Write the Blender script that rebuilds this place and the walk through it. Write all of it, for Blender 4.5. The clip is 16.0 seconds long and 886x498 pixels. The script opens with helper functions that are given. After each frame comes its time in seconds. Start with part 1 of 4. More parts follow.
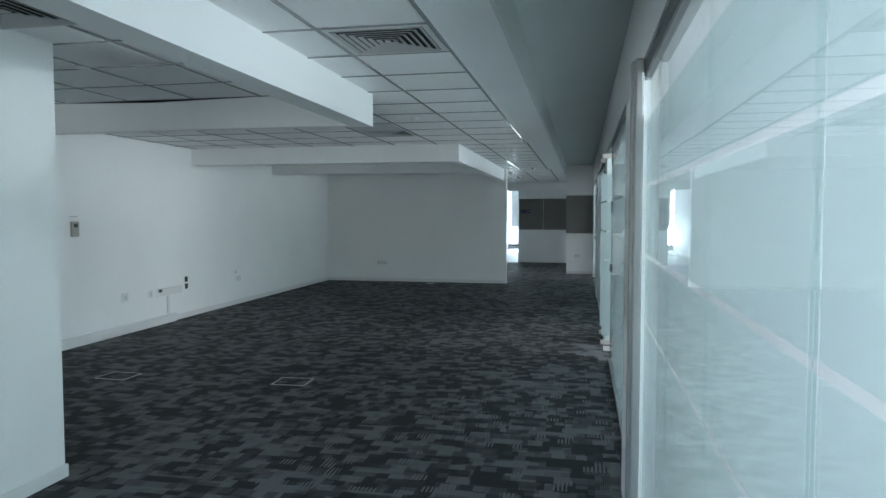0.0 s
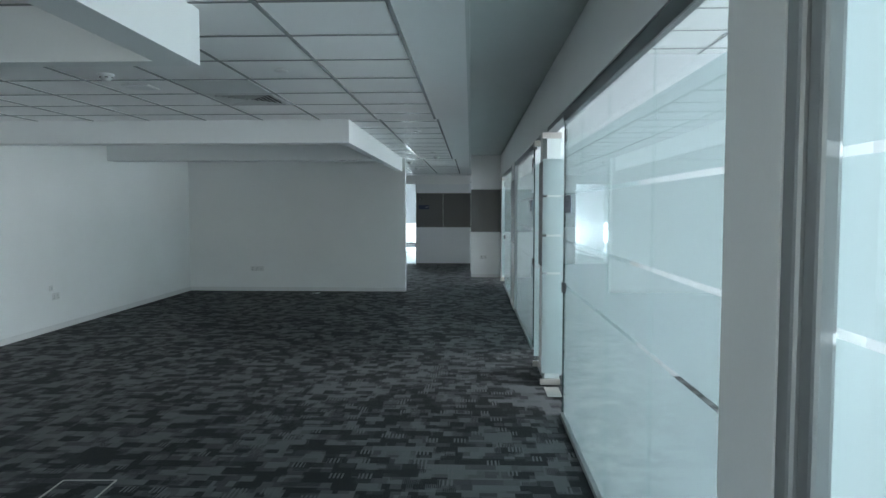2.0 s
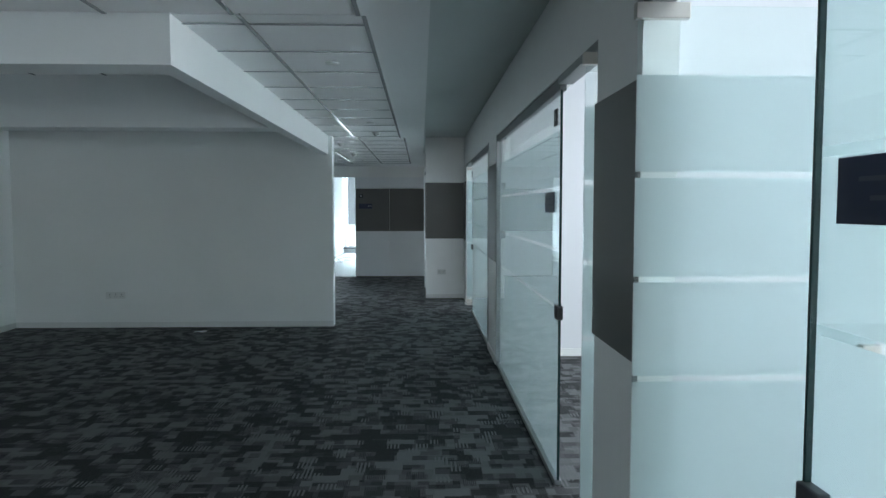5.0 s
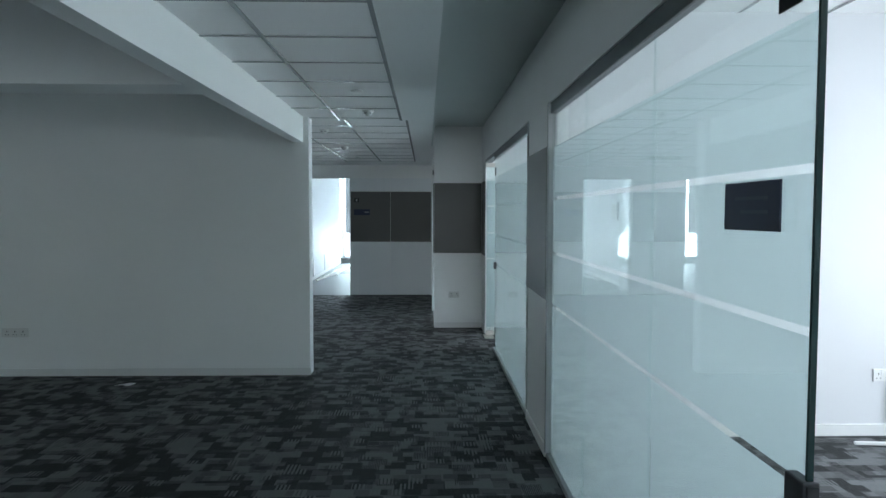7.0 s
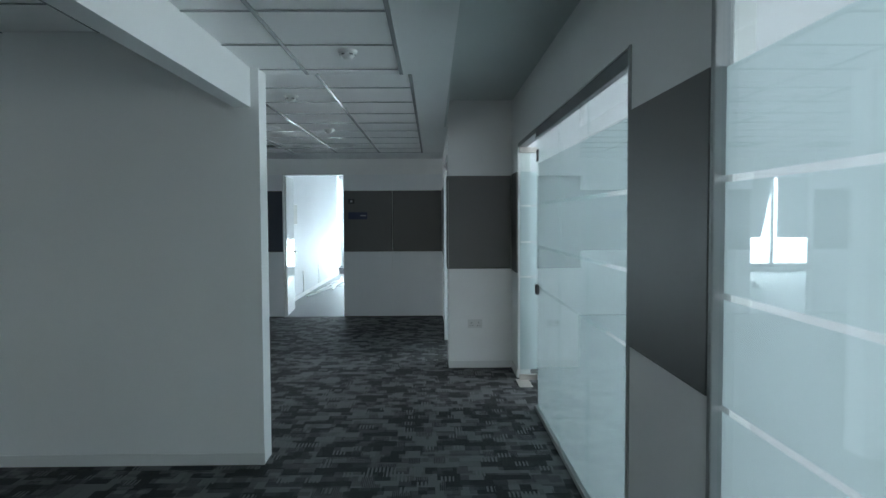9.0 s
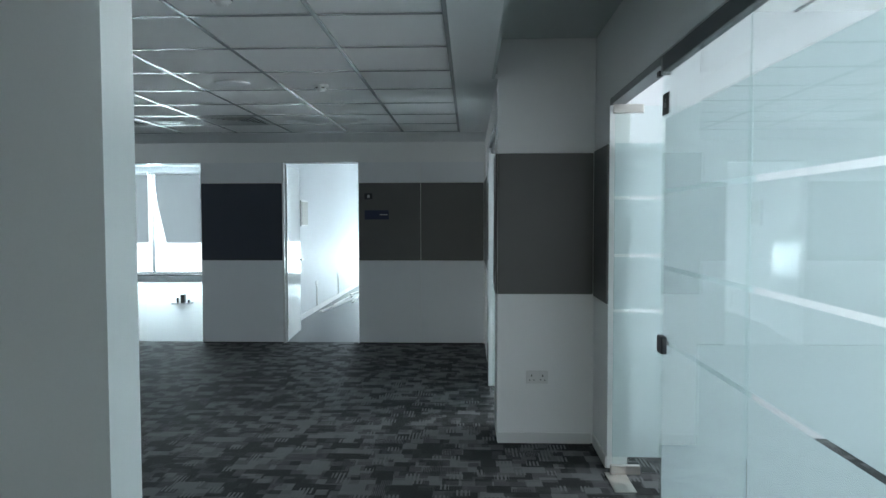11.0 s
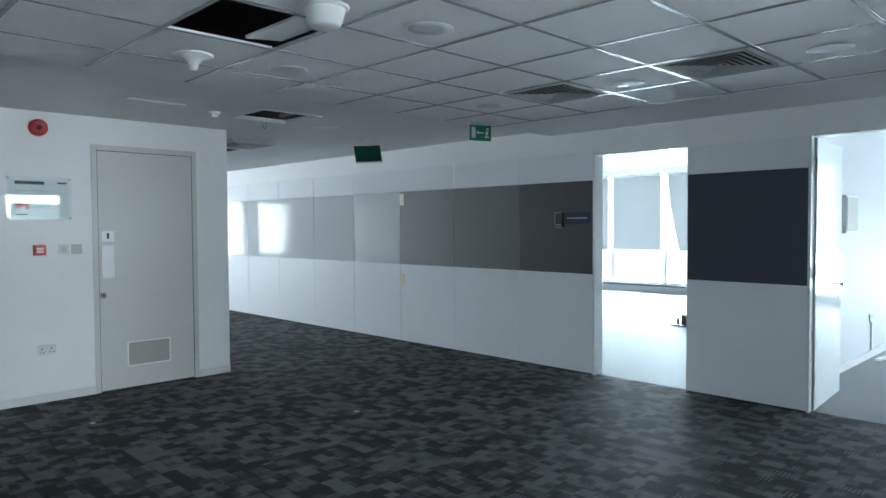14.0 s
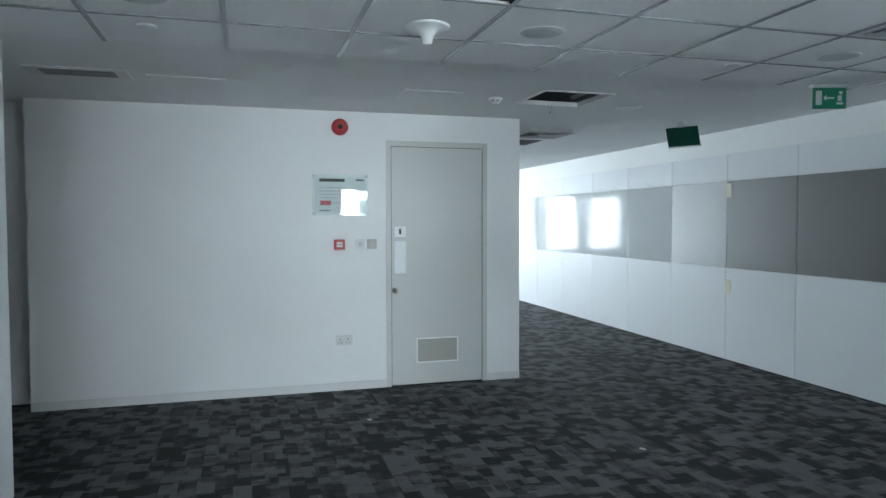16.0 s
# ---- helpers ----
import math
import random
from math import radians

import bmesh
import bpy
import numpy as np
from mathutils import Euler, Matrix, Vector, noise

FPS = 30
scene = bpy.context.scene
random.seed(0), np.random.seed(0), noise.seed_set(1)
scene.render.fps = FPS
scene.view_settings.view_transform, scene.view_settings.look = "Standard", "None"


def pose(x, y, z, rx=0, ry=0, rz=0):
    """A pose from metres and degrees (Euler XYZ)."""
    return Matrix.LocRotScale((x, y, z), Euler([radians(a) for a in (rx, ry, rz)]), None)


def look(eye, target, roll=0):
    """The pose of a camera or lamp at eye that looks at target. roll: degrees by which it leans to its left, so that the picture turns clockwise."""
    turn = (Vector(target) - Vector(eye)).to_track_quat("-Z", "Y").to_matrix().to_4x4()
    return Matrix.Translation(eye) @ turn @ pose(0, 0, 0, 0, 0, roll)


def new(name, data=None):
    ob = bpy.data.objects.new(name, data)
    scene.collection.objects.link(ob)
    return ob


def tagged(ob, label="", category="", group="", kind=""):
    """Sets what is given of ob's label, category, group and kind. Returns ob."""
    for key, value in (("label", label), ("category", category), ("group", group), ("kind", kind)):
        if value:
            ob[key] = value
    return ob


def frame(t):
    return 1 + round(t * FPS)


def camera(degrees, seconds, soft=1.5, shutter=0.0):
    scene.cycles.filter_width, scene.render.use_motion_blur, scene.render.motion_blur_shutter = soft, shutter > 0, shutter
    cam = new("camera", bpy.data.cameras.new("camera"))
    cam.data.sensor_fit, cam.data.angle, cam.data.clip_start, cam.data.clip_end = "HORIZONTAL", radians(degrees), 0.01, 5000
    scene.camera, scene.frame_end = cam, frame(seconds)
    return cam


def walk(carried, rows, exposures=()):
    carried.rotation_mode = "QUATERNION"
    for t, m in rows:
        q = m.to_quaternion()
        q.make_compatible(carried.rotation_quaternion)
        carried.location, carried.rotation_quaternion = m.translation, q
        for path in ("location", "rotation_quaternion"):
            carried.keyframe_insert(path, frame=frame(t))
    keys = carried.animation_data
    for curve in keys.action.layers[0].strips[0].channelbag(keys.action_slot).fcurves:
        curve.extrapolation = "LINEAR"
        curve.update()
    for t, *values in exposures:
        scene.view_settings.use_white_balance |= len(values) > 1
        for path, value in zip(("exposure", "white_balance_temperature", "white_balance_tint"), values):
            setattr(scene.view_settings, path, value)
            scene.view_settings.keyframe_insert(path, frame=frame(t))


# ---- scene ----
cam = camera(66.0, 16.0)
PATH = [
    (0, (-0.085, 0.477, 1.484), (-0.483, 2.435, 1.38), -0.0),
    (0.5, (-0.28, 0.84, 1.486), (-0.776, 2.774, 1.378), -0.1),
    (1, (-0.365, 1.339, 1.517), (-0.75, 3.298, 1.402), -0.1),
    (1.5, (-0.447, 1.931, 1.509), (-0.661, 3.916, 1.391), -0.1),
    (2, (-0.462, 2.544, 1.514), (-0.543, 4.539, 1.395), -0.0),
    (2.5, (-0.516, 3.158, 1.511), (-0.526, 5.155, 1.39), 0.0),
    (3, (-0.53, 3.765, 1.517), (-0.5, 5.761, 1.394), 0.0),
    (5.5, (-0.534, 6.808, 1.513), (-0.469, 8.803, 1.393), 0.0),
    (6, (-0.526, 7.393, 1.521), (-0.465, 9.389, 1.404), -0.0),
    (6.5, (-0.526, 7.943, 1.518), (-0.468, 9.939, 1.409), 0.0),
    (7, (-0.564, 8.489, 1.524), (-0.513, 10.485, 1.42), 0.1),
    (7.5, (-0.562, 9.02, 1.52), (-0.513, 11.017, 1.421), -0.1),
    (8, (-0.582, 9.583, 1.521), (-0.538, 11.58, 1.425), -0.3),
    (10.5, (-0.621, 12.465, 1.494), (-0.652, 14.463, 1.405), 0.1),
    (11, (-0.636, 13.027, 1.499), (-0.713, 15.023, 1.41), -0.1),
    (11.5, (-0.691, 13.545, 1.496), (-0.808, 15.54, 1.411), -0.1),
    (12, (-0.72, 14.042, 1.512), (-0.909, 16.032, 1.434), -0.0),
    (12.5, (-0.805, 14.484, 1.521), (-1.182, 16.447, 1.447), -0.0),
    (13, (-0.899, 14.815, 1.481), (-1.611, 16.683, 1.418), -0.2),
    (13.5, (-0.986, 15.128, 1.476), (-2.089, 16.795, 1.411), -0.2),
    (14, (-1.079, 15.373, 1.483), (-2.504, 16.774, 1.416), -0.3),
    (14.5, (-1.125, 15.629, 1.492), (-2.785, 16.741, 1.422), -0.3),
    (15, (-1.239, 15.828, 1.48), (-3.08, 16.605, 1.406), -0.2),
    (15.5, (-1.388, 15.993, 1.494), (-3.321, 16.502, 1.416), 0.0),
    (16, (-1.544, 16.185, 1.501), (-3.464, 16.741, 1.42), -0.1),
]
EXPOSURES = [(0.0, 2.29, 6500, 10), (1.0, 2.34, 6600, 10), (2.5, 2.36, 6550, 10), (3.0, 2.14, 6400, 10), (5.5, 2.24, 6500, 10), (6.0, 2.34, 6500, 10), (7.0, 2.14, 6450, 10), (8.0, 2.07, 6450, 10), (10.5, 2.05, 6650, 10), (11.5, 2.25, 6650, 10), (12.0, 2.37, 6600, 10), (12.5, 2.57, 6450, 10), (13.0, 2.82, 6300, 10), (14.0, 2.69, 6400, 10), (15.0, 2.84, 6450, 10), (16.0, 2.94, 6450, 10)]
walk(cam, [(t, look(eye, target, roll)) for t, eye, target, roll in PATH], EXPOSURES)

# ---- world, sun and daylight ----
world = bpy.data.worlds.new("sky")
scene.world = world
world.use_nodes = True
wn = world.node_tree.nodes
sky = wn.new("ShaderNodeTexSky")
sky.sky_type, sky.sun_disc = "NISHITA", False
sky.sun_elevation, sky.sun_rotation = radians(48), radians(20)
world.node_tree.links.new(sky.outputs["Color"], wn["Background"].inputs["Color"])
wn["Background"].inputs["Strength"].default_value = 0.15

sun = new("sun", bpy.data.lights.new("sun", "SUN"))
sun.data.energy, sun.data.angle, sun.data.color = 1.2, radians(12), (1.0, 0.96, 0.9)
sun.matrix_world = look((0, 60, 60), (10, 0, 0))


def window_light(name, eye, target, width, height, watts, colour=(0.80, 0.92, 1.0)):
    lamp = new(name, bpy.data.lights.new(name, "AREA"))
    lamp.data.shape, lamp.data.size, lamp.data.size_y = "RECTANGLE", width, height
    lamp.data.energy, lamp.data.color = watts, colour
    lamp.matrix_world = look(eye, target)
    return lamp


EAST_SKY = (0.77, 0.915, 1.0)
EAST_X, NORTH_Y, WEST_X, SOUTH_Y = 4.6, 29.2, -24.0, -3.0
window_light("window_light", (EAST_X + 0.3, 2.2, 1.5), (0, 2.2, 1.4), 3.6, 2.0, 42, EAST_SKY)
window_light("window_light", (EAST_X + 0.3, 6.4, 1.5), (0, 6.4, 1.4), 3.6, 2.0, 41, EAST_SKY)
window_light("window_light", (EAST_X + 0.3, 10.9, 1.5), (0, 10.9, 1.4), 3.6, 2.0, 27, EAST_SKY)
window_light("window_light", (EAST_X + 0.3, 15.3, 1.5), (0, 15.3, 1.4), 3.4, 2.0, 38, EAST_SKY)
window_light("window_light", (-4.0, NORTH_Y + 0.4, 1.4), (-4.0, 20, 1.0), 13.8, 2.7, 560, (0.71, 0.89, 1.0))
window_light("window_light", (EAST_X + 0.3, 19.5, 1.5), (0, 19.5, 1.4), 2.4, 2.0, 85)
window_light("window_light", (WEST_X - 0.4, 16.8, 1.45), (0, 16.8, 1.2), 8.4, 1.9, 400, (0.76, 0.91, 1.0))
# added faint fill lamp behind the start; its south window is assumed
window_light("window_light", (-2.6, SOUTH_Y - 0.4, 1.5), (-2.6, 6, 1.3), 5.0, 1.7, 12)



def backdrop(name, corners, strength):
    """Plain bright distance outside the windows."""
    data = bpy.data.meshes.new(name)
    data.from_pydata(corners, [], [(0, 1, 2, 3)])
    m = bpy.data.materials.new("bright_distance")
    m.use_nodes = True
    nodes = m.node_tree.nodes
    nodes.remove(nodes["Principled BSDF"])
    glow = nodes.new("ShaderNodeEmission")
    glow.inputs["Color"].default_value, glow.inputs["Strength"].default_value = (0.86, 0.94, 1.0, 1), strength
    m.node_tree.links.new(glow.outputs[0], nodes["Material Output"].inputs["Surface"])
    data.materials.append(m)
    return tagged(new(name, data), "plain bright distance outside the windows", "backdrop", kind="structure")


backdrop("backdrop_north", [(-40, 44, -6), (40, 44, -6), (40, 44, 16), (-40, 44, 16)], 0.5)
backdrop("backdrop_west", [(-44, 0, -6), (-44, 44, -6), (-44, 44, 14), (-44, 0, 14)], 1.2)
backdrop("backdrop_east", [(24, -20, -6), (24, 44, -6), (24, 44, 14), (24, -20, 14)], 1.6)

# ---- materials ----


def material(name, colour, rough=0.5, metal=0.0, vary=0.06, scale=6.0, grain=120.0, bump=0.05, spec=0.5):
    """Principled material whose colour varies at two scales, with a fine relief."""
    m = bpy.data.materials.new(name)
    m.use_nodes = True
    n, l = m.node_tree.nodes, m.node_tree.links
    p = n["Principled BSDF"]
    p.inputs["Roughness"].default_value, p.inputs["Metallic"].default_value = rough, metal
    p.inputs["Specular IOR Level"].default_value = spec
    big, small = n.new("ShaderNodeTexNoise"), n.new("ShaderNodeTexNoise")
    big.inputs["Scale"].default_value, small.inputs["Scale"].default_value = scale * 0.2, grain
    big.inputs["Detail"].default_value = 5
    geo = n.new("ShaderNodeNewGeometry")
    for t in (big, small):
        l.new(geo.outputs["Position"], t.inputs["Vector"])
    mixer = n.new("ShaderNodeMix")
    mixer.data_type = "RGBA"
    mixer.inputs["A"].default_value = [c * (1 - vary) for c in colour] + [1]
    mixer.inputs["B"].default_value = [min(1, c * (1 + vary)) for c in colour] + [1]
    add = n.new("ShaderNodeMath")
    add.operation = "MULTIPLY_ADD"
    l.new(small.outputs["Fac"], add.inputs[0])
    add.inputs[1].default_value = 0.35
    l.new(big.outputs["Fac"], add.inputs[2])
    sub = n.new("ShaderNodeMath")
    sub.operation = "SUBTRACT"
    l.new(add.outputs[0], sub.inputs[0])
    sub.inputs[1].default_value = 0.18
    l.new(sub.outputs[0], mixer.inputs["Factor"])
    l.new(mixer.outputs["Result"], p.inputs["Base Color"])
    if bump:
        b = n.new("ShaderNodeBump")
        b.inputs["Strength"].default_value, b.inputs["Distance"].default_value = bump, 0.004
        l.new(small.outputs["Fac"], b.inputs["Height"])
        l.new(b.outputs["Normal"], p.inputs["Normal"])
    return m


WHITE = material("white_wall_paint", (0.88, 0.885, 0.88), 0.55, vary=0.05)
# white north-room walls, base colour lowered so the window light doesn't burn out
ROOM_PAINT = material("dimmed_room_white", (0.62, 0.63, 0.65), 0.6, vary=0.05)
# white dividers, greyed in the base colour to offset the bright rooms
DIVIDER_PAINT = material("dimmed_divider_white", (0.66, 0.66, 0.68), 0.6, vary=0.05)
SOFFIT = material("white_gypsum_paint", (0.86, 0.87, 0.87), 0.7, vary=0.04)
RECESS = material("grey_recess_gypsum", (0.64, 0.68, 0.67), 0.7, vary=0.05)
TILE = material("mineral_ceiling_tile", (0.90, 0.90, 0.90), 0.78, vary=0.04, grain=260, bump=0.25, spec=0.35)
# white grid bars painted mid grey for the shadow lines along the tiles
BAR = material("shaded_enamel_grid", (0.36, 0.375, 0.385), 0.22, vary=0.03, bump=0)
# black that stands for the darkness in gaps, openings and the ceiling void
DARKGAP = material("unlit_black", (0.012, 0.013, 0.014), 0.9, vary=0.2)
PANEL_WHITE = material("white_laminate", (0.82, 0.84, 0.86), 0.45, vary=0.03, bump=0.02, spec=0.15)
PANEL_DARK = material("charcoal_laminate", (0.115, 0.115, 0.112), 0.42, vary=0.12, grain=180, bump=0.05)
PANEL_PLUM = material("dark_plum_laminate", (0.062, 0.058, 0.070), 0.42, vary=0.12, grain=180, bump=0.05)
PANEL_NAVY = material("navy_laminate", (0.048, 0.056, 0.078), 0.42, vary=0.12, grain=180, bump=0.05)
# far band laminates: reflected window sheen is put into the pale base colour
PANEL_GLOSS = material("sheen_pale_laminate", (0.68, 0.70, 0.71), 0.06, vary=0.07, bump=0.0, spec=0.04)
PANEL_GREY = material("worn_sheen_laminate", (0.38, 0.39, 0.395), 0.33, vary=0.15, bump=0.02, spec=0.4)
ALU = material("brushed_aluminium", (0.34, 0.355, 0.36), 0.5, 0.4, vary=0.05, bump=0.03)
EDGE = material("dark_green_glass_edge", (0.02, 0.05, 0.05), 0.15, vary=0.1, bump=0)
SILICONE = material("grey_silicone", (0.50, 0.55, 0.55), 0.5, vary=0.06, bump=0)
RAIL = material("dark_anodised_aluminium", (0.16, 0.165, 0.17), 0.4, 0.7, vary=0.06, bump=0.02)
STEEL = material("satin_steel", (0.62, 0.59, 0.55), 0.28, 1.0, vary=0.05, bump=0.0)
PLASTIC = material("white_plastic", (0.75, 0.75, 0.74), 0.35, vary=0.03, bump=0)
DOOR_GREY = material("grey_door_laminate", (0.64, 0.64, 0.62), 0.4, vary=0.03, bump=0.03)
DOOR_WHITE = material("white_door_lacquer", (0.78, 0.79, 0.79), 0.1, vary=0.02, bump=0.02)
LOUVRE = material("matt_white_metal", (0.62, 0.63, 0.63), 0.85, vary=0.03, bump=0, spec=0.15)
# white louvre metal with the shade between blades put into its grey
BLADE = material("shaded_louvre_white", (0.46, 0.47, 0.47), 0.7, vary=0.05, bump=0, spec=0.2)
RED = material("red_plastic", (0.45, 0.015, 0.02), 0.35, vary=0.08, bump=0)
GREEN = material("green_sign_plastic", (0.0, 0.22, 0.12), 0.4, vary=0.05, bump=0)
DARK_GREEN = material("dark_green_plastic", (0.0, 0.07, 0.045), 0.4, vary=0.05, bump=0)
NAVY_SIGN = material("navy_sign_plate", (0.012, 0.02, 0.06), 0.35, vary=0.08, bump=0)
BLACK = material("black_plastic", (0.02, 0.02, 0.022), 0.4, vary=0.1, bump=0)
VINYL = material("pale_vinyl_floor", (0.17, 0.175, 0.185), 0.45, vary=0.08, bump=0.03)
BLIND = material("grey_blind_fabric", (0.33, 0.345, 0.35), 0.8, vary=0.05, grain=500, bump=0.1)


def let_light_through(m, share, tint):
    """Mixes a translucent share into a cloth."""
    n, l = m.node_tree.nodes, m.node_tree.links
    tl, mix = n.new("ShaderNodeBsdfTranslucent"), n.new("ShaderNodeMixShader")
    tl.inputs["Color"].default_value = tint
    mix.inputs[0].default_value = share
    l.new(n["Principled BSDF"].outputs[0], mix.inputs[1])
    l.new(tl.outputs[0], mix.inputs[2])
    l.new(mix.outputs[0], n["Material Output"].inputs["Surface"])


let_light_through(SILICONE, 0.4, (0.34, 0.40, 0.41, 1))
let_light_through(BLIND, 0.018, (0.66, 0.68, 0.68, 1))


def clear_glass():
    m = bpy.data.materials.new("clear_glass")
    m.use_nodes = True
    n, l = m.node_tree.nodes, m.node_tree.links
    n.remove(n["Principled BSDF"])
    tr, gl, mix, fr = n.new("ShaderNodeBsdfTransparent"), n.new("ShaderNodeBsdfGlossy"), n.new("ShaderNodeMixShader"), n.new("ShaderNodeLayerWeight")
    power, gain = n.new("ShaderNodeMath"), n.new("ShaderNodeMath")
    power.operation, gain.operation = "POWER", "MULTIPLY_ADD"
    power.inputs[1].default_value, gain.inputs[1].default_value, gain.inputs[2].default_value = 3.6, 0.58, 0.032
    l.new(fr.outputs["Facing"], power.inputs[0])
    l.new(power.outputs[0], gain.inputs[0])
    tr.inputs["Color"].default_value = (0.95, 0.985, 0.98, 1)
    gl.inputs["Roughness"].default_value = 0.0
    l.new(gain.outputs[0], mix.inputs[0])
    l.new(tr.outputs[0], mix.inputs[1])
    l.new(gl.outputs[0], mix.inputs[2])
    l.new(mix.outputs[0], n["Material Output"].inputs["Surface"])
    return m


def frost_film():
    """Etched film: most light is scattered onwards in its own direction, some is spread or thrown back."""
    m = bpy.data.materials.new("frosted_film")
    m.use_nodes = True
    n, l = m.node_tree.nodes, m.node_tree.links
    n.remove(n["Principled BSDF"])
    spread, back, through_it = n.new("ShaderNodeBsdfTranslucent"), n.new("ShaderNodeBsdfDiffuse"), n.new("ShaderNodeBsdfTransparent")
    onward = n.new("ShaderNodeBsdfRefraction")
    spread.inputs["Color"].default_value = (0.64, 0.735, 0.76, 1)
    back.inputs["Color"].default_value = (0.62, 0.66, 0.67, 1)
    through_it.inputs["Color"].default_value = (0.90, 0.98, 0.98, 1)
    onward.inputs["Color"].default_value = (0.81, 0.91, 0.91, 1)
    onward.inputs["IOR"].default_value, onward.inputs["Roughness"].default_value = 1.3, 0.85
    shader = spread.outputs[0]
    for node, share in ((back, 0.48), (onward, 0.20), (through_it, 0.03)):
        mix = n.new("ShaderNodeMixShader")
        mix.inputs[0].default_value = share
        l.new(shader, mix.inputs[1])
        l.new(node.outputs[0], mix.inputs[2])
        shader = mix.outputs[0]
    l.new(shader, n["Material Output"].inputs["Surface"])
    return m


GLASS, FROST = clear_glass(), frost_film()


def carpet_material():
    """Charcoal carpet tiles with a patchwork of lighter oblongs, some of them combed."""
    m = bpy.data.materials.new("patchwork_carpet")
    m.use_nodes = True
    n, l = m.node_tree.nodes, m.node_tree.links
    p = n["Principled BSDF"]
    p.inputs["Roughness"].default_value, p.inputs["Specular IOR Level"].default_value = 0.68, 0.22
    geo = n.new("ShaderNodeNewGeometry")

    def brick(w, h, shift, c1, c2):
        mp = n.new("ShaderNodeMapping")
        mp.inputs["Location"].default_value = (shift, shift * 0.7, 0)
        l.new(geo.outputs["Position"], mp.inputs["Vector"])
        b = n.new("ShaderNodeTexBrick")
        b.inputs["Scale"].default_value = 1.0
        b.inputs["Brick Width"].default_value, b.inputs["Row Height"].default_value = w, h
        b.inputs["Mortar Size"].default_value = 0.0
        b.inputs["Color1"].default_value, b.inputs["Color2"].default_value = (c1, c1, c1, 1), (c2, c2, c2, 1)
        b.offset, b.squash, b.squash_frequency = 0.37, 0.7, 3
        l.new(mp.outputs[0], b.inputs["Vector"])
        return b.outputs["Color"]

    def math_node(op, a, b):
        k = n.new("ShaderNodeMath")
        k.operation = op
        for i, v in enumerate((a, b)):
            if isinstance(v, (int, float)):
                k.inputs[i].default_value = v
            else:
                l.new(v, k.inputs[i])
        return k.outputs[0]

    a = brick(0.135, 0.100, 0.0, 0.0, 1.0)
    c = brick(0.092, 0.073, 3.13, 0.0, 1.0)
    d = brick(0.086, 0.077, 7.77, 0.0, 1.0)
    e = brick(0.110, 0.105, 5.31, 0.0, 1.0)

    def comb(period, cut):
        w = n.new("ShaderNodeTexWave")
        w.wave_type, w.bands_direction = "BANDS", "X"
        w.inputs["Scale"].default_value = 2 * math.pi / (20 * period)
        w.inputs["Distortion"].default_value = 0.0
        l.new(geo.outputs["Position"], w.inputs["Vector"])
        return math_node("GREATER_THAN", w.outputs["Fac"], cut)

    toothed = math_node("MULTIPLY", math_node("GREATER_THAN", d, 0.89), comb(0.023, 0.5))
    ribbed = math_node("MULTIPLY", math_node("GREATER_THAN", e, 0.80), comb(0.0105, 0.5))
    light = math_node("ADD", math_node("MULTIPLY", a, 0.55), math_node("MULTIPLY", c, 0.45))
    light = math_node("MULTIPLY", light, math_node("SUBTRACT", 1.0, math_node("MULTIPLY", ribbed, 0.55)))
    ramp = n.new("ShaderNodeValToRGB")
    ramp.color_ramp.elements[0].position, ramp.color_ramp.elements[0].color = 0.36, (0.016, 0.018, 0.019, 1)
    ramp.color_ramp.elements[1].position, ramp.color_ramp.elements[1].color = 0.70, (0.142, 0.146, 0.150, 1)
    l.new(light, ramp.inputs[0])
    mixer = n.new("ShaderNodeMix")
    mixer.data_type = "RGBA"
    l.new(toothed, mixer.inputs["Factor"])
    l.new(ramp.outputs[0], mixer.inputs["A"])
    mixer.inputs["B"].default_value = (0.152, 0.157, 0.161, 1)
    fuzz = n.new("ShaderNodeTexNoise")
    fuzz.inputs["Scale"].default_value, fuzz.inputs["Detail"].default_value = 330, 3
    l.new(geo.outputs["Position"], fuzz.inputs["Vector"])
    worn = n.new("ShaderNodeTexNoise")
    worn.inputs["Scale"].default_value = 0.7
    l.new(geo.outputs["Position"], worn.inputs["Vector"])
    gain = math_node("ADD", math_node("MULTIPLY", fuzz.outputs["Fac"], 0.7), math_node("ADD", math_node("MULTIPLY", worn.outputs["Fac"], 0.5), 0.4))
    hsv = n.new("ShaderNodeHueSaturation")
    l.new(mixer.outputs["Result"], hsv.inputs["Color"])
    l.new(gain, hsv.inputs["Value"])
    l.new(hsv.outputs[0], p.inputs["Base Color"])
    b = n.new("ShaderNodeBump")
    b.inputs["Strength"].default_value, b.inputs["Distance"].default_value = 0.5, 0.004
    l.new(fuzz.outputs["Fac"], b.inputs["Height"])
    l.new(b.outputs["Normal"], p.inputs["Normal"])
    return m


CARPET = carpet_material()

# ---- mesh helpers ----


def mesh_box(bm, x0, y0, z0, x1, y1, z1, bevel=0.0):
    """Adds a box between two corners, with its long edges eased."""
    made = bmesh.ops.create_cube(bm, size=1.0)
    bmesh.ops.scale(bm, vec=(x1 - x0, y1 - y0, z1 - z0), verts=made["verts"])
    bmesh.ops.translate(bm, vec=((x0 + x1) / 2, (y0 + y1) / 2, (z0 + z1) / 2), verts=made["verts"])
    if bevel:
        edges = list({e for v in made["verts"] for e in v.link_edges})
        bmesh.ops.bevel(bm, geom=edges, offset=bevel, segments=2, profile=0.5, affect="EDGES")
    return bm


